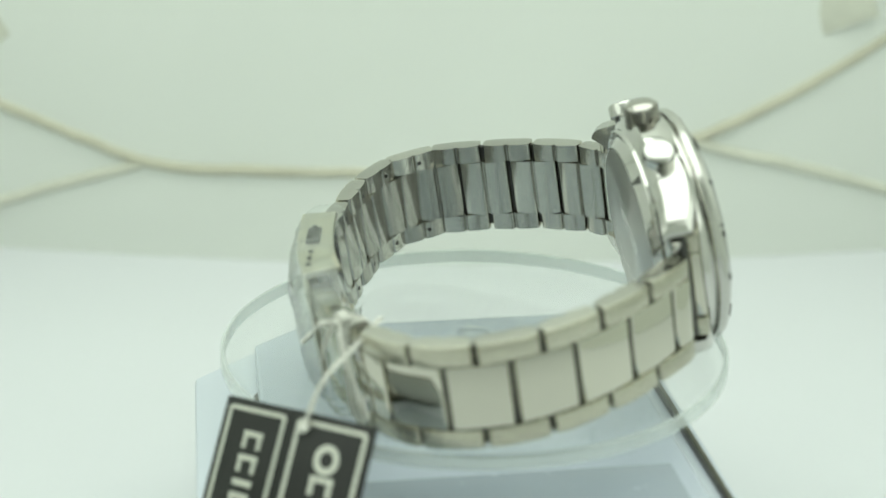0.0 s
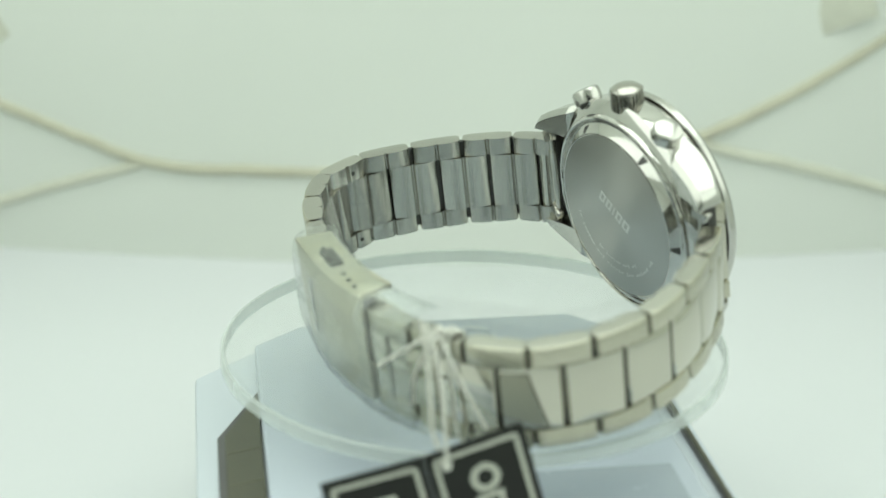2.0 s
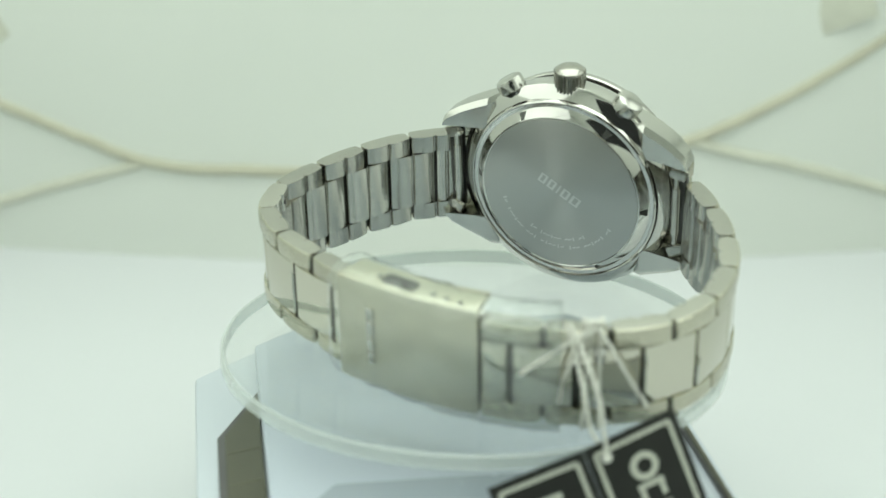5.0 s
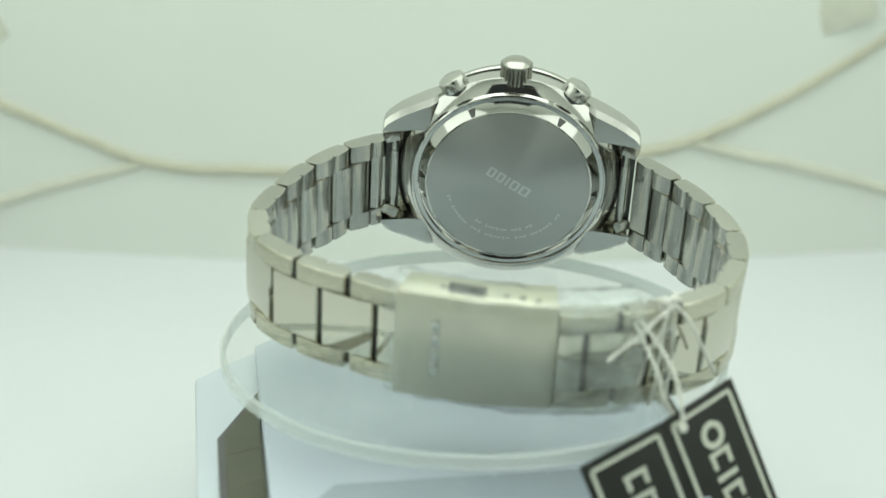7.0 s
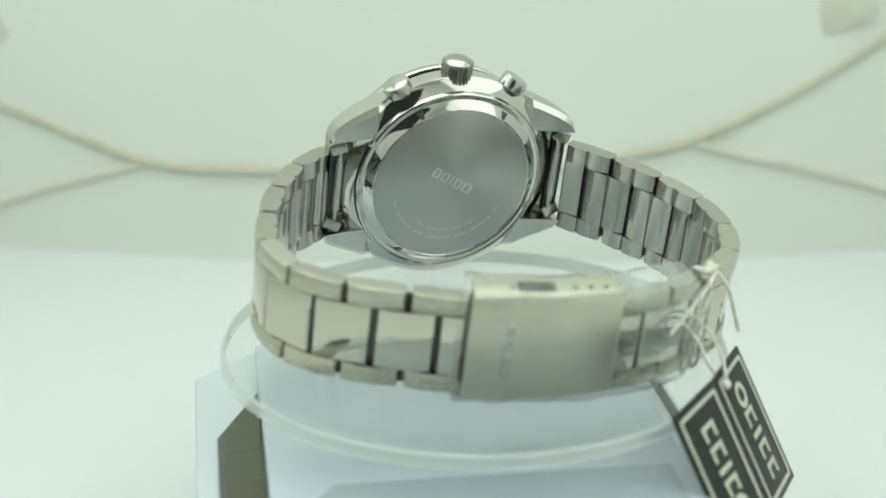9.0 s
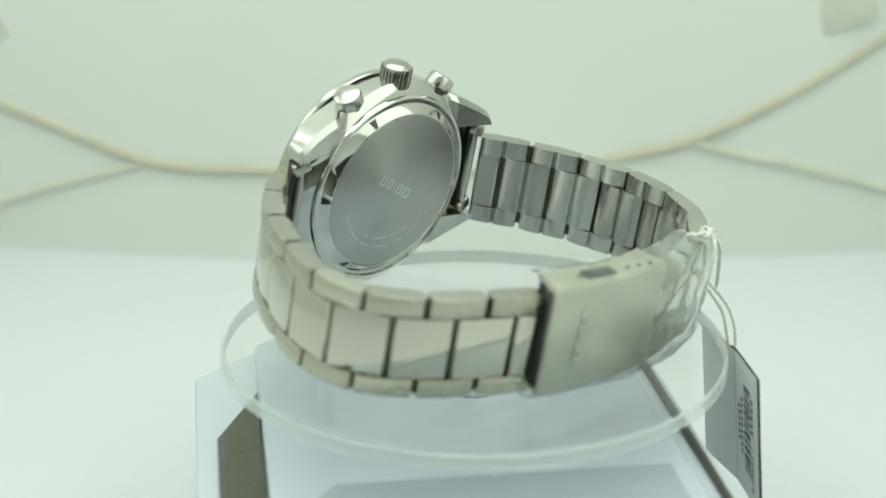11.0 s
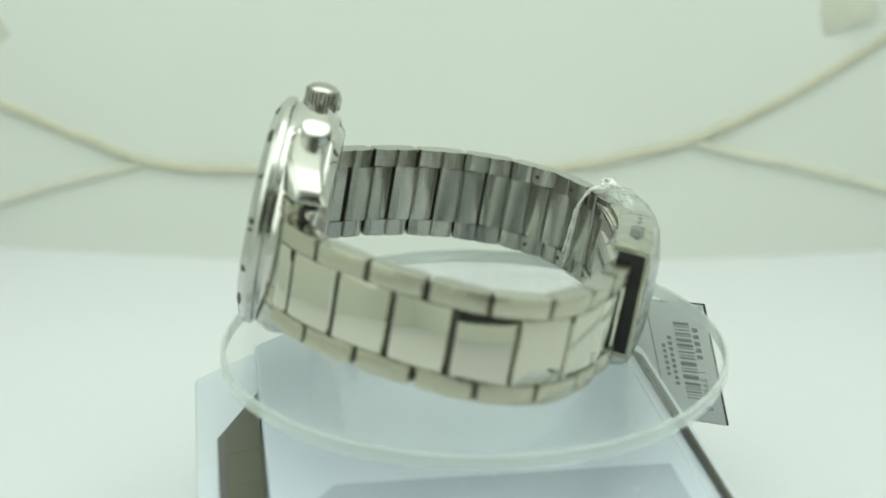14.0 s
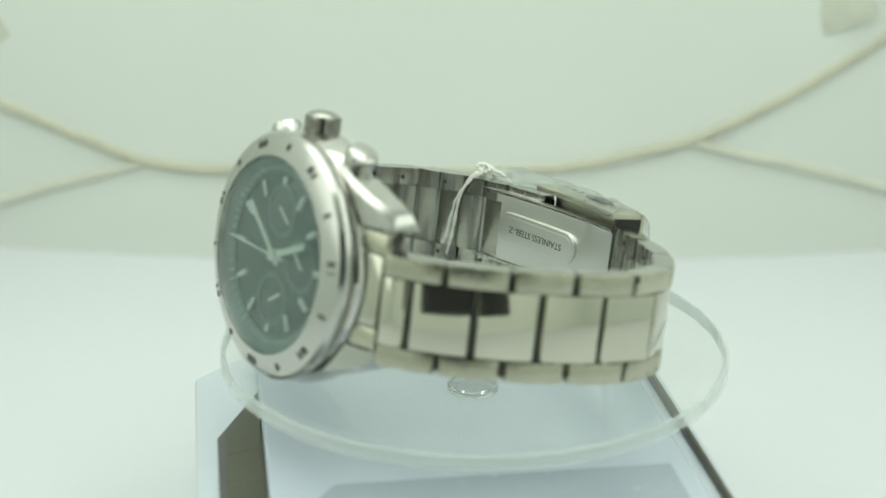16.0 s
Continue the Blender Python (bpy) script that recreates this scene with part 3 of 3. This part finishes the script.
# lathe x runs along the lugs; twelve o'clock lies along +x, three towards the crown
DIALF = CASE @ Matrix.Translation((0, 1.2, 0)) @ Matrix(((1, 0, 0, 0), (0, 0, 1, 0), (0, 1, 0, 0), (0, 0, 0, 1)))   # x to twelve, y to three, z out


def ray_bar(angle, r0, r1, w, z, h, mat, name, parent, m0=None):
    m = (m0 or DIALF) @ Matrix.Rotation(radians(angle), 4, "Z") @ Matrix.Translation(((r0 + r1) / 2, 0, z))
    return wpart(name, box(r1 - r0, w, h, min(w, h) * 0.25, m), mat, parent)


for k in range(12):
    if k in (3, 6, 9):
        ray_bar(30 * k, 12.0, 13.2, 0.9, 5.45, 0.4, M_MARK, "hour_marker", dial)
    else:
        ray_bar(30 * k, 10.2, 13.0, 0.8, 5.5, 0.5, M_MARK, "hour_marker", dial)
for k in range(60):
    ray_bar(6 * k, 14.2, 15.5 if k % 5 == 0 else 14.9, 0.22, 5.68, 0.12, M_MARK, "minute_mark", dial)
for a, hand in ((90, 215), (180, 40), (270, 150)):
    cx, cy = 7.6 * math.cos(radians(a)), 7.6 * math.sin(radians(a))
    sub = wpart("subdial", lathe([(3.75, 5.2), (4.5, 5.2), (4.5, 5.36), (3.75, 5.36)], 48, CASE @ Matrix.Translation((cx, 1.2, cy)) @ TURN_OUT, True), M_DIALRING, dial, "small register ring")
    ray_bar(hand, -0.8, 3.0, 0.5, 5.5, 0.15, M_MARK, "register_hand", sub, DIALF @ Matrix.Translation((cx, cy, 0)))
ray_bar(158, -2.0, 9.6, 1.1, 5.95, 0.25, M_MARK, "hour_hand", dial)
ray_bar(39, -2.0, 11.6, 0.9, 6.2, 0.2, M_MARK, "minute_hand", dial)
ray_bar(1, -4.0, 14.0, 0.35, 6.42, 0.15, M_MARK, "chronograph_hand", dial)
wpart("hand_boss", lathe([(0, 6.7), (0.9, 6.7), (1.0, 6.5), (1.0, 5.2), (0, 5.2)], 20, FRONT), M_MARK, dial)
crystal = wpart("crystal", lathe([(0, 7.75), (10, 7.7), (15.9, 7.5), (16.35, 7.2), (16.35, 6.7), (0, 6.9)], 80, FRONT), M_CRYSTAL, label="clear watch glass")
crystal.visible_shadow = False

# the back: polished stepped ring, notches and a brushed disc
back = wpart("case_back", lathe([(19.0, -2.4), (18.75, -2.95), (18.5, -3.1), (18.3, -3.0), (18.2, -2.75), (17.5, -2.75), (17.3, -2.85), (15.95, -4.15), (15.75, -4.2), (15.6, -4.1), (15.6, -2.0), (19.0, -2.0)], 120, SPIN, True), M_POLISH,
             label="polished steel screw-down case back", smooth=25)
b_disc = lathe([(0, -4.25), (15.2, -4.25), (15.6, -4.13), (15.6, -3.6), (0, -3.6)], 120, Matrix.Scale(1.05 * MM, 4))
b_disc = part("back_disc", b_disc, M_BACK, back, "satin steel centre of the case back")
b_disc.matrix_basis = TILT @ Matrix.Translation((SPIN.translation * MM)) @ SPIN.to_quaternion().to_matrix().to_4x4()
for k in range(6):
    a = radians(60 * k + 3)
    m = SPIN @ Matrix.Rotation(a, 4, "Z") @ Matrix.Translation((16.6, 0, -3.5)) @ pose(0, 0, 0, 0, -44, 0)
    wpart("notch", prism([(-0.85, -0.2), (0.85, -0.8), (0.85, 0.8), (-0.85, 0.5)], -0.2, 0.05, 0.05, 1, m=m @ pose(0, 0, 0, 180, 0, 0)), M_DARK, back)
# engraved maker's mark, as plain bars, and a ring of fine unreadable writing
BACKF = CASE @ Matrix.Translation((0, -4.27, 0)) @ pose(0, 0, 0, 90, 0, 0)   # x along the lugs, y to the crown, z out of the back
LETTER = (1.5, 1.5, 0.5, 1.6, 1.8)
ms = BACKF @ Matrix.Translation((-0.1, 1.0, 0)) @ pose(0, 0, 0, 0, 0, -30)
x = -4.4
for w in LETTER:
    for j in range(2):
        wpart("engraved_mark", box(max(0.3, w * 0.3), 2.0, 0.06, 0, ms @ Matrix.Translation((x + (0.2 if j == 0 else w - 0.2), 0, 0))), M_ENGRAVE, back)
        if w > 1:
            wpart("engraved_mark", box(w, 0.35, 0.06, 0, ms @ Matrix.Translation((x + w / 2, -0.85 + 1.7 * j, 0.004))), M_ENGRAVE, back)
    x += w + 0.55
for rr, n, a0, a1 in ((11.6, 34, 195, 335), (9.8, 16, 235, 305)):
    for k in range(n):
        if (k * 7) % 11 in (3, 8):
            continue
        a = radians(a0 + (a1 - a0) * k / n)
        wpart("fine_writing", box(0.30, 0.75, 0.05, 0, BACKF @ Matrix.Rotation(a, 4, "Z") @ Matrix.Translation((rr, 0, 0)) @ pose(0, 0, 0, 0, 0, 90 if k % 3 == 0 else 15)), M_ENGRAVE, back)

# spring bars and end pieces between the lugs
for sx in (-1, 1):
    for sz in (-1, 1):
        wpart("end_piece", box(3.4, 1.6, 2.4, 0.5, CASE @ Matrix.Translation((sx * 22.6, -2.0, sz * 8.2)) @ pose(0, 0, 0, 0, sx * sz * 24, sx * 12)), M_INNER, body, "polished bracelet end piece")
    wpart("spring_bar", lathe([(0, -9.5), (0.55, -9.5), (0.55, -5), (0.8, -5), (0.8, 5), (0.55, 5), (0.55, 9.5), (0, 9.5)], 16, CASE @ Matrix.Translation((sx * 22.2, -1.9, 0))), M_INNER, body, "steel spring bar")
    # dark box added in the empty lug gap; its colour is the shade there
    wpart("lug_gap_shade", box(2.6, 1.6, 18.2, 0.2, CASE @ Matrix.Translation((sx * 22.6, -0.7, 0))), M_DARK, body)
    for z0, z1, mat in ((-9.4, -5.9, M_BRUSH), (-5.8, 5.8, M_LINK), (5.9, 9.4, M_BRUSH)):
        wpart("end_link", box(5.2 if mat is M_BRUSH else 4.6, 2.6, z1 - z0, 0.45, CASE @ Matrix.Translation((sx * 21.4, 1.5, (z0 + z1) / 2)) @ pose(0, 0, 0, 0, 0, -sx * 20)), mat, body, "steel end link between the lugs")


def gear(r, n, d):
    out = []
    for k in range(n):
        a = 2 * math.pi * k / n
        w = 2 * math.pi / n
        for f, q in ((0.0, r - d), (0.22, r), (0.62, r), (0.84, r - d)):
            out.append((q * math.cos(a + f * w), q * math.sin(a + f * w)))
    return out


crown = wpart("crown", prism(gear(3.0, 26, 0.45), 21.0, 24.6, 0.0, m=CASE @ Matrix.Translation((0, 0.9, -1.0))), M_CROWN, label="fluted steel crown", smooth=20)
wpart("crown_top", lathe([(0, 25.6), (1.4, 25.5), (2.3, 25.15), (2.8, 24.7), (2.85, 24.2), (0, 24.2)], 40, CASE @ Matrix.Translation((0, 0.9, -1.0))), M_CROWN, crown)
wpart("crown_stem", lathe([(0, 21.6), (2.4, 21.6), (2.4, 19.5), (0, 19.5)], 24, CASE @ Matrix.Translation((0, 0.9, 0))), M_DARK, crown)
for sx in (-1, 1):
    m = CASE @ Matrix.Translation((0, 0.9, 0)) @ pose(0, 0, 0, 0, sx * 31.5, 0) @ Matrix.Translation((0, -0.6, -1.3))
    push = wpart("chronograph_pusher", lathe([(0, 25.0), (1.9, 24.95), (2.45, 24.7), (2.65, 24.2), (2.65, 22.5), (2.4, 22.3), (0, 22.3)], 40, m), M_BEZEL, label="round steel chronograph pusher")
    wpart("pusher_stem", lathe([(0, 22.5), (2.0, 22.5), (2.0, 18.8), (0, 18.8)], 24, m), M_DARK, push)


# ---- clear film round the clasp ----
def film():
    b = bmesh.new()
    n, k = 34, 22
    sa, sb = S_CL0 - 1.5, S_CL1 + 14
    rows, s_of = [], []
    for i in range(n + 1):
        s = sa + (sb - sa) * i / n
        s_of.append(s)
        p = on_loop(s)
        t = (on_loop(s + 0.5) - on_loop(s - 0.5)).normalized()
        nn = Vector((t.y, -t.x, 0))
        nn = -nn if nn.dot(p) < 0 else nn
        row = []
        for j in range(k):
            a = 2 * math.pi * j / k
            ca, sa_ = math.cos(a), math.sin(a)
            w = 11.3 + 0.8 * noise.noise((s * 0.3, j * 0.7, 5))
            h = 5.2 + 0.7 * noise.noise((s * 0.35, j * 0.9, 9))
            x = math.copysign(abs(sa_) ** 0.45, sa_) * w
            y = math.copysign(abs(ca) ** 0.6, ca) * h - 1.5
            row.append(b.verts.new((p + nn * y) + Vector((0, 0, x + 1.3))))
        rows.append(row)
    for r, q in zip(rows, rows[1:]):
        for j in range(k):
            if math.cos(2 * math.pi * (j + 0.5) / k) > -0.55:
                f = b.faces.new((r[j], r[(j + 1) % k], q[(j + 1) % k], q[j]))
                # gathered folds past the end of the clasp
                if s_of[rows.index(r)] > S_CL1 + 1:
                    f.material_index = 1
    bmesh.ops.delete(b, geom=[v for v in b.verts if not v.link_faces], context="VERTS")
    bmesh.ops.solidify(b, geom=list(b.faces), thickness=0.06)
    return b


wrap = wpart("film_sleeve", film(), M_FILM, label="crumpled clear protective film round the clasp", smooth=180)
wrap.data.materials.append(M_CRUMPLE)
wrap.visible_shadow = False


# ---- the cord on the bracelet ----
S_ST = LEN[s_near(34.5, -23.4)]
m_s, _ = link_frame(S_ST - 1, S_ST + 1)
SGN = -1 if m_s[0][0] < 0 else 1
for off, lean_in, lean_out in ((0.0, 9.0, -2.0), (0.9, 5.0, 0.6)):
    ring = []
    for a in [2 * math.pi * i / 44 for i in range(45)]:
        ca, sa = math.cos(a), math.sin(a)
        down = (1 - sa) / 2
        lean = (lean_in if ca < 0 else lean_out) * down * abs(ca) ** 0.3
        ring.append(m_s @ Vector((SGN * (off + lean), -1.5 + 2.7 * math.copysign(abs(ca) ** 0.6, ca), 10.2 * math.copysign(abs(sa) ** 0.5, sa))))
    wpart("cord_loop", twisted(ring, 0.36, 26), M_STRING, label="white twisted cotton cord")
knot = [m_s @ Vector((1.6 * math.cos(2.3 * a), 1.0 * math.sin(3.1 * a), 11.0 + 0.8 * math.sin(1.7 * a))) for a in [i * 0.25 for i in range(26)]]
wpart("cord_knot", twisted(knot, 0.45, 14), M_STRING)
for path in (((0.5, 1.5, 11), (-3.0, 2.9, 10.0), (-7.0, 3.2, 7.0), (-12.0, 3.3, 3.2)), ((-0.5, 1.5, 11), (-2.2, 3.0, 7.5), (-4.6, 3.3, 3.0), (-5.6, 3.3, -2.5)),
             ((0.8, 1.5, 11), (3.0, 2.9, 8.0), (6.0, 3.2, 2.5), (9.0, 3.2, -3.0))):
    wpart("cord_end", twisted(smooth_line([m_s @ Vector((SGN * q[0], q[1], q[2])) for q in path], 8), 0.42, 10), M_STRING)


# ---- the hang tag ----
TAG_W, TAG_H = 33.0, 27.0
swing_tag = tagged(empty("hang_tag"), "black folded card hang tag with silver printing on a white cord", "hang tag")


def tpart(name, bm, mat, parent=None, label="", smooth=35):
    """A part of the tag in millimetres: x across, y up, z out of the black face; the origin is the middle of its upper edge."""
    bm.transform(Matrix.Scale(MM, 4))
    return part(name, bm, mat, parent or swing_tag, label, smooth)


for sx in (-1, 1):
    m = pose(0, 0, 0, 0, sx * 5, 0)
    leaf = tpart("leaf", box(TAG_W / 2 - 0.1, TAG_H, 0.45, 0.08, m @ Matrix.Translation((sx * TAG_W / 4, -TAG_H / 2, 0))), M_CARD, label="black card leaf")
    tpart("leaf_back", box(TAG_W / 2 - 0.5, TAG_H - 0.4, 0.2, 0.03, m @ Matrix.Translation((sx * TAG_W / 4, -TAG_H / 2, -0.3))), M_PAPER, leaf, "white paper back")
    c = m @ Matrix.Translation((sx * TAG_W / 4, -TAG_H / 2, 0.26))
    w, h = TAG_W / 2 - 3.2, TAG_H - 3.2
    for yy in (-1, 1):
        tpart("printed_line", box(w, 0.75, 0.08, 0, c @ Matrix.Translation((0, yy * h / 2, 0))), M_PRINT, leaf)
    for xx in (-1, 1):
        tpart("printed_line", box(0.75, h, 0.08, 0, c @ Matrix.Translation((xx * w / 2, 0, 0.004))), M_PRINT, leaf)
    # the maker's mark runs along the leaf, as plain bars and rings
    order = [("ring", 3.8), ("bars", 3.4), ("bar", 1.6), ("bars", 3.2), ("bars", 3.2)]
    y = 8.6
    for kind, ln in (order if sx > 0 else order[::-1]):
        q = c @ Matrix.Translation((0.3, y - ln / 2, 0.0))
        if kind == "ring":
            tpart("printed_mark", lathe([(1.35, -0.04), (2.45, -0.04), (2.45, 0.05), (1.35, 0.05)], 28, q, True), M_PRINT, leaf)
        elif kind == "bar":
            tpart("printed_mark", box(4.6, 1.0, 0.09, 0, q), M_PRINT, leaf)
        else:
            tpart("printed_mark", box(4.6, 0.9, 0.09, 0, q @ Matrix.Translation((0, ln / 2 - 0.6, 0))), M_PRINT, leaf)
            for xx in (-1.75, 1.75):
                tpart("printed_mark", box(0.9, ln - 0.9, 0.09, 0, q @ Matrix.Translation((xx, -0.3, 0.004))), M_PRINT, leaf)
        y -= ln + 0.75
# the label with bars on the back
m = pose(0, 0, 0, 0, -5, 0) @ Matrix.Translation((-TAG_W / 4, -TAG_H / 2, -0.46))
sticker = tpart("barcode_label", box(14.5, 24.5, 0.12, 0.02, m), M_PAPER, label="white barcode label")
rnd = random.Random(4)
y = -8.0
while y < 9.5:
    w = rnd.choice((0.25, 0.4, 0.7))
    tpart("bar", box(4.4, w, 0.06, 0, m @ Matrix.Translation((-1.0, y, -0.08))), M_INK, sticker)
    y += w + rnd.choice((0.25, 0.45))
cu = bpy.data.curves.new("digits", "FONT")
cu.body, cu.size, cu.extrude, cu.align_x, cu.align_y, cu.resolution_u = "0 29665 1", 2.3, 0.02, "LEFT", "CENTER", 3
tmp = bpy.data.objects.new("tmp", cu)
me = bpy.data.meshes.new_from_object(tmp)
bpy.data.objects.remove(tmp)
me.transform(Matrix.Scale(MM, 4) @ m @ Matrix.Translation((-4.6, -10.5, -0.09)) @ pose(0, 0, 0, 0, 180, 0) @ pose(0, 0, 0, 0, 0, 90))
me.materials.append(M_INK)
ob = new("digits", me)
ob.parent = sticker
for k in range(5):
    tpart("digit_bar", box(1.5, 0.9, 0.06, 0, m @ Matrix.Translation((-4.6, 1.6 + 1.5 * k, -0.08))), M_INK, sticker)
for k in range(9):
    tpart("digit_bar", box(1.1, 0.8, 0.06, 0, m @ Matrix.Translation((3.2, -5 + 1.3 * k, -0.08))), M_INK, sticker)
    if k < 6:
        tpart("digit_bar", box(1.0, 0.8, 0.06, 0, m @ Matrix.Translation((5.2, -3 + 1.3 * k, -0.08))), M_INK, sticker)
HOLE = Vector((3.2, -2.6, 0.4))
cords = ((HOLE, (4.2, 2, 1.2), (5.5, 7, 0.2), (6.5, 13, -4.0), (6.5, 18, -8)), (HOLE + Vector((0.3, 0, -0.8)), (2.6, 2.5, -1.0), (3.6, 7, -1.6), (5.2, 13, -5.0), (6.0, 18, -8)))
for q in cords:
    tpart("tag_cord", twisted(smooth_line(q, 10), 0.38, 12), M_STRING, label="white cotton tag cord")
tpart("cord_stop", lathe([(0, -0.6), (0.7, -0.4), (0.9, 0.1), (0.6, 0.6), (0, 0.8)], 12, Matrix.Translation(HOLE)), M_STRING)

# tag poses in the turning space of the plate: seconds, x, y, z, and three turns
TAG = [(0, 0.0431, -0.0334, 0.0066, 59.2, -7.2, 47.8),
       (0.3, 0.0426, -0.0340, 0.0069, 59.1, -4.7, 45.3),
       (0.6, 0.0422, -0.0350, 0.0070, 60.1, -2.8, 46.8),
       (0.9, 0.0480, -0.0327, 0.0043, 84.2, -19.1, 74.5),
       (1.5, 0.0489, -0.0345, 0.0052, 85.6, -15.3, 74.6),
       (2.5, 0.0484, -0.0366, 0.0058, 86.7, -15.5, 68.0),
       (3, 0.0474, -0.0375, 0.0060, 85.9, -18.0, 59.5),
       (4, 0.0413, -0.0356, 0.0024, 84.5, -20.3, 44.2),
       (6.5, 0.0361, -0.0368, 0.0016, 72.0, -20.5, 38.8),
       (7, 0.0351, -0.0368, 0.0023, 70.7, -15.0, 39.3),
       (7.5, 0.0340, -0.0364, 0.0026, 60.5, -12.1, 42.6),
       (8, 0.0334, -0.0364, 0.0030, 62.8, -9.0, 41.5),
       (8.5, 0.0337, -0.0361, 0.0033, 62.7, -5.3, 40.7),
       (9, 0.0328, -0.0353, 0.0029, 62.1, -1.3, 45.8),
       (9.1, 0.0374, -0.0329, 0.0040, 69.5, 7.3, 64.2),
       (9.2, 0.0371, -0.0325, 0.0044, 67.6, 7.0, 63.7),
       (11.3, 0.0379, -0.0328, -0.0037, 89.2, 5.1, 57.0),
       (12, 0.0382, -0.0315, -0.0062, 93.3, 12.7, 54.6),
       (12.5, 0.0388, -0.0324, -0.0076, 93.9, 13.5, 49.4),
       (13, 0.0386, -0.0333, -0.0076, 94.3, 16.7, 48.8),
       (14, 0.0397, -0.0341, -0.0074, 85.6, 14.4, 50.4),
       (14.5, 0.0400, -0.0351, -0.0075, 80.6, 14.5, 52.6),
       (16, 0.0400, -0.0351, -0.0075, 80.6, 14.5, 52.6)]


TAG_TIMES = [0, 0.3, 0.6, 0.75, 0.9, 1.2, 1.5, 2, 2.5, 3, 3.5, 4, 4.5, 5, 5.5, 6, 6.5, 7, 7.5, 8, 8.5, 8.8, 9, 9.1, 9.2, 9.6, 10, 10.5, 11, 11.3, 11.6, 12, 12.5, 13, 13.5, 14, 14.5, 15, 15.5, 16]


def motions():
    """The plate, the watch on it and the tag turn together; the tag also swings a little."""
    plate = UP
    walk(disc, [(t, plate @ pose(0, 0, 0, 0, 0, a)) for t, a in TURN])
    walk(watch, [(t, pose(0, 0, 0, 0, 0, a)) for t, a in TURN])
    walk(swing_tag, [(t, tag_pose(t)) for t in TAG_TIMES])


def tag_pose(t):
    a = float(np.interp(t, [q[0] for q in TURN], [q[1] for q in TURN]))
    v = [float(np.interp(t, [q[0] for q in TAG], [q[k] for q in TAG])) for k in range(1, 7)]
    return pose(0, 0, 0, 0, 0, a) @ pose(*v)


motions()
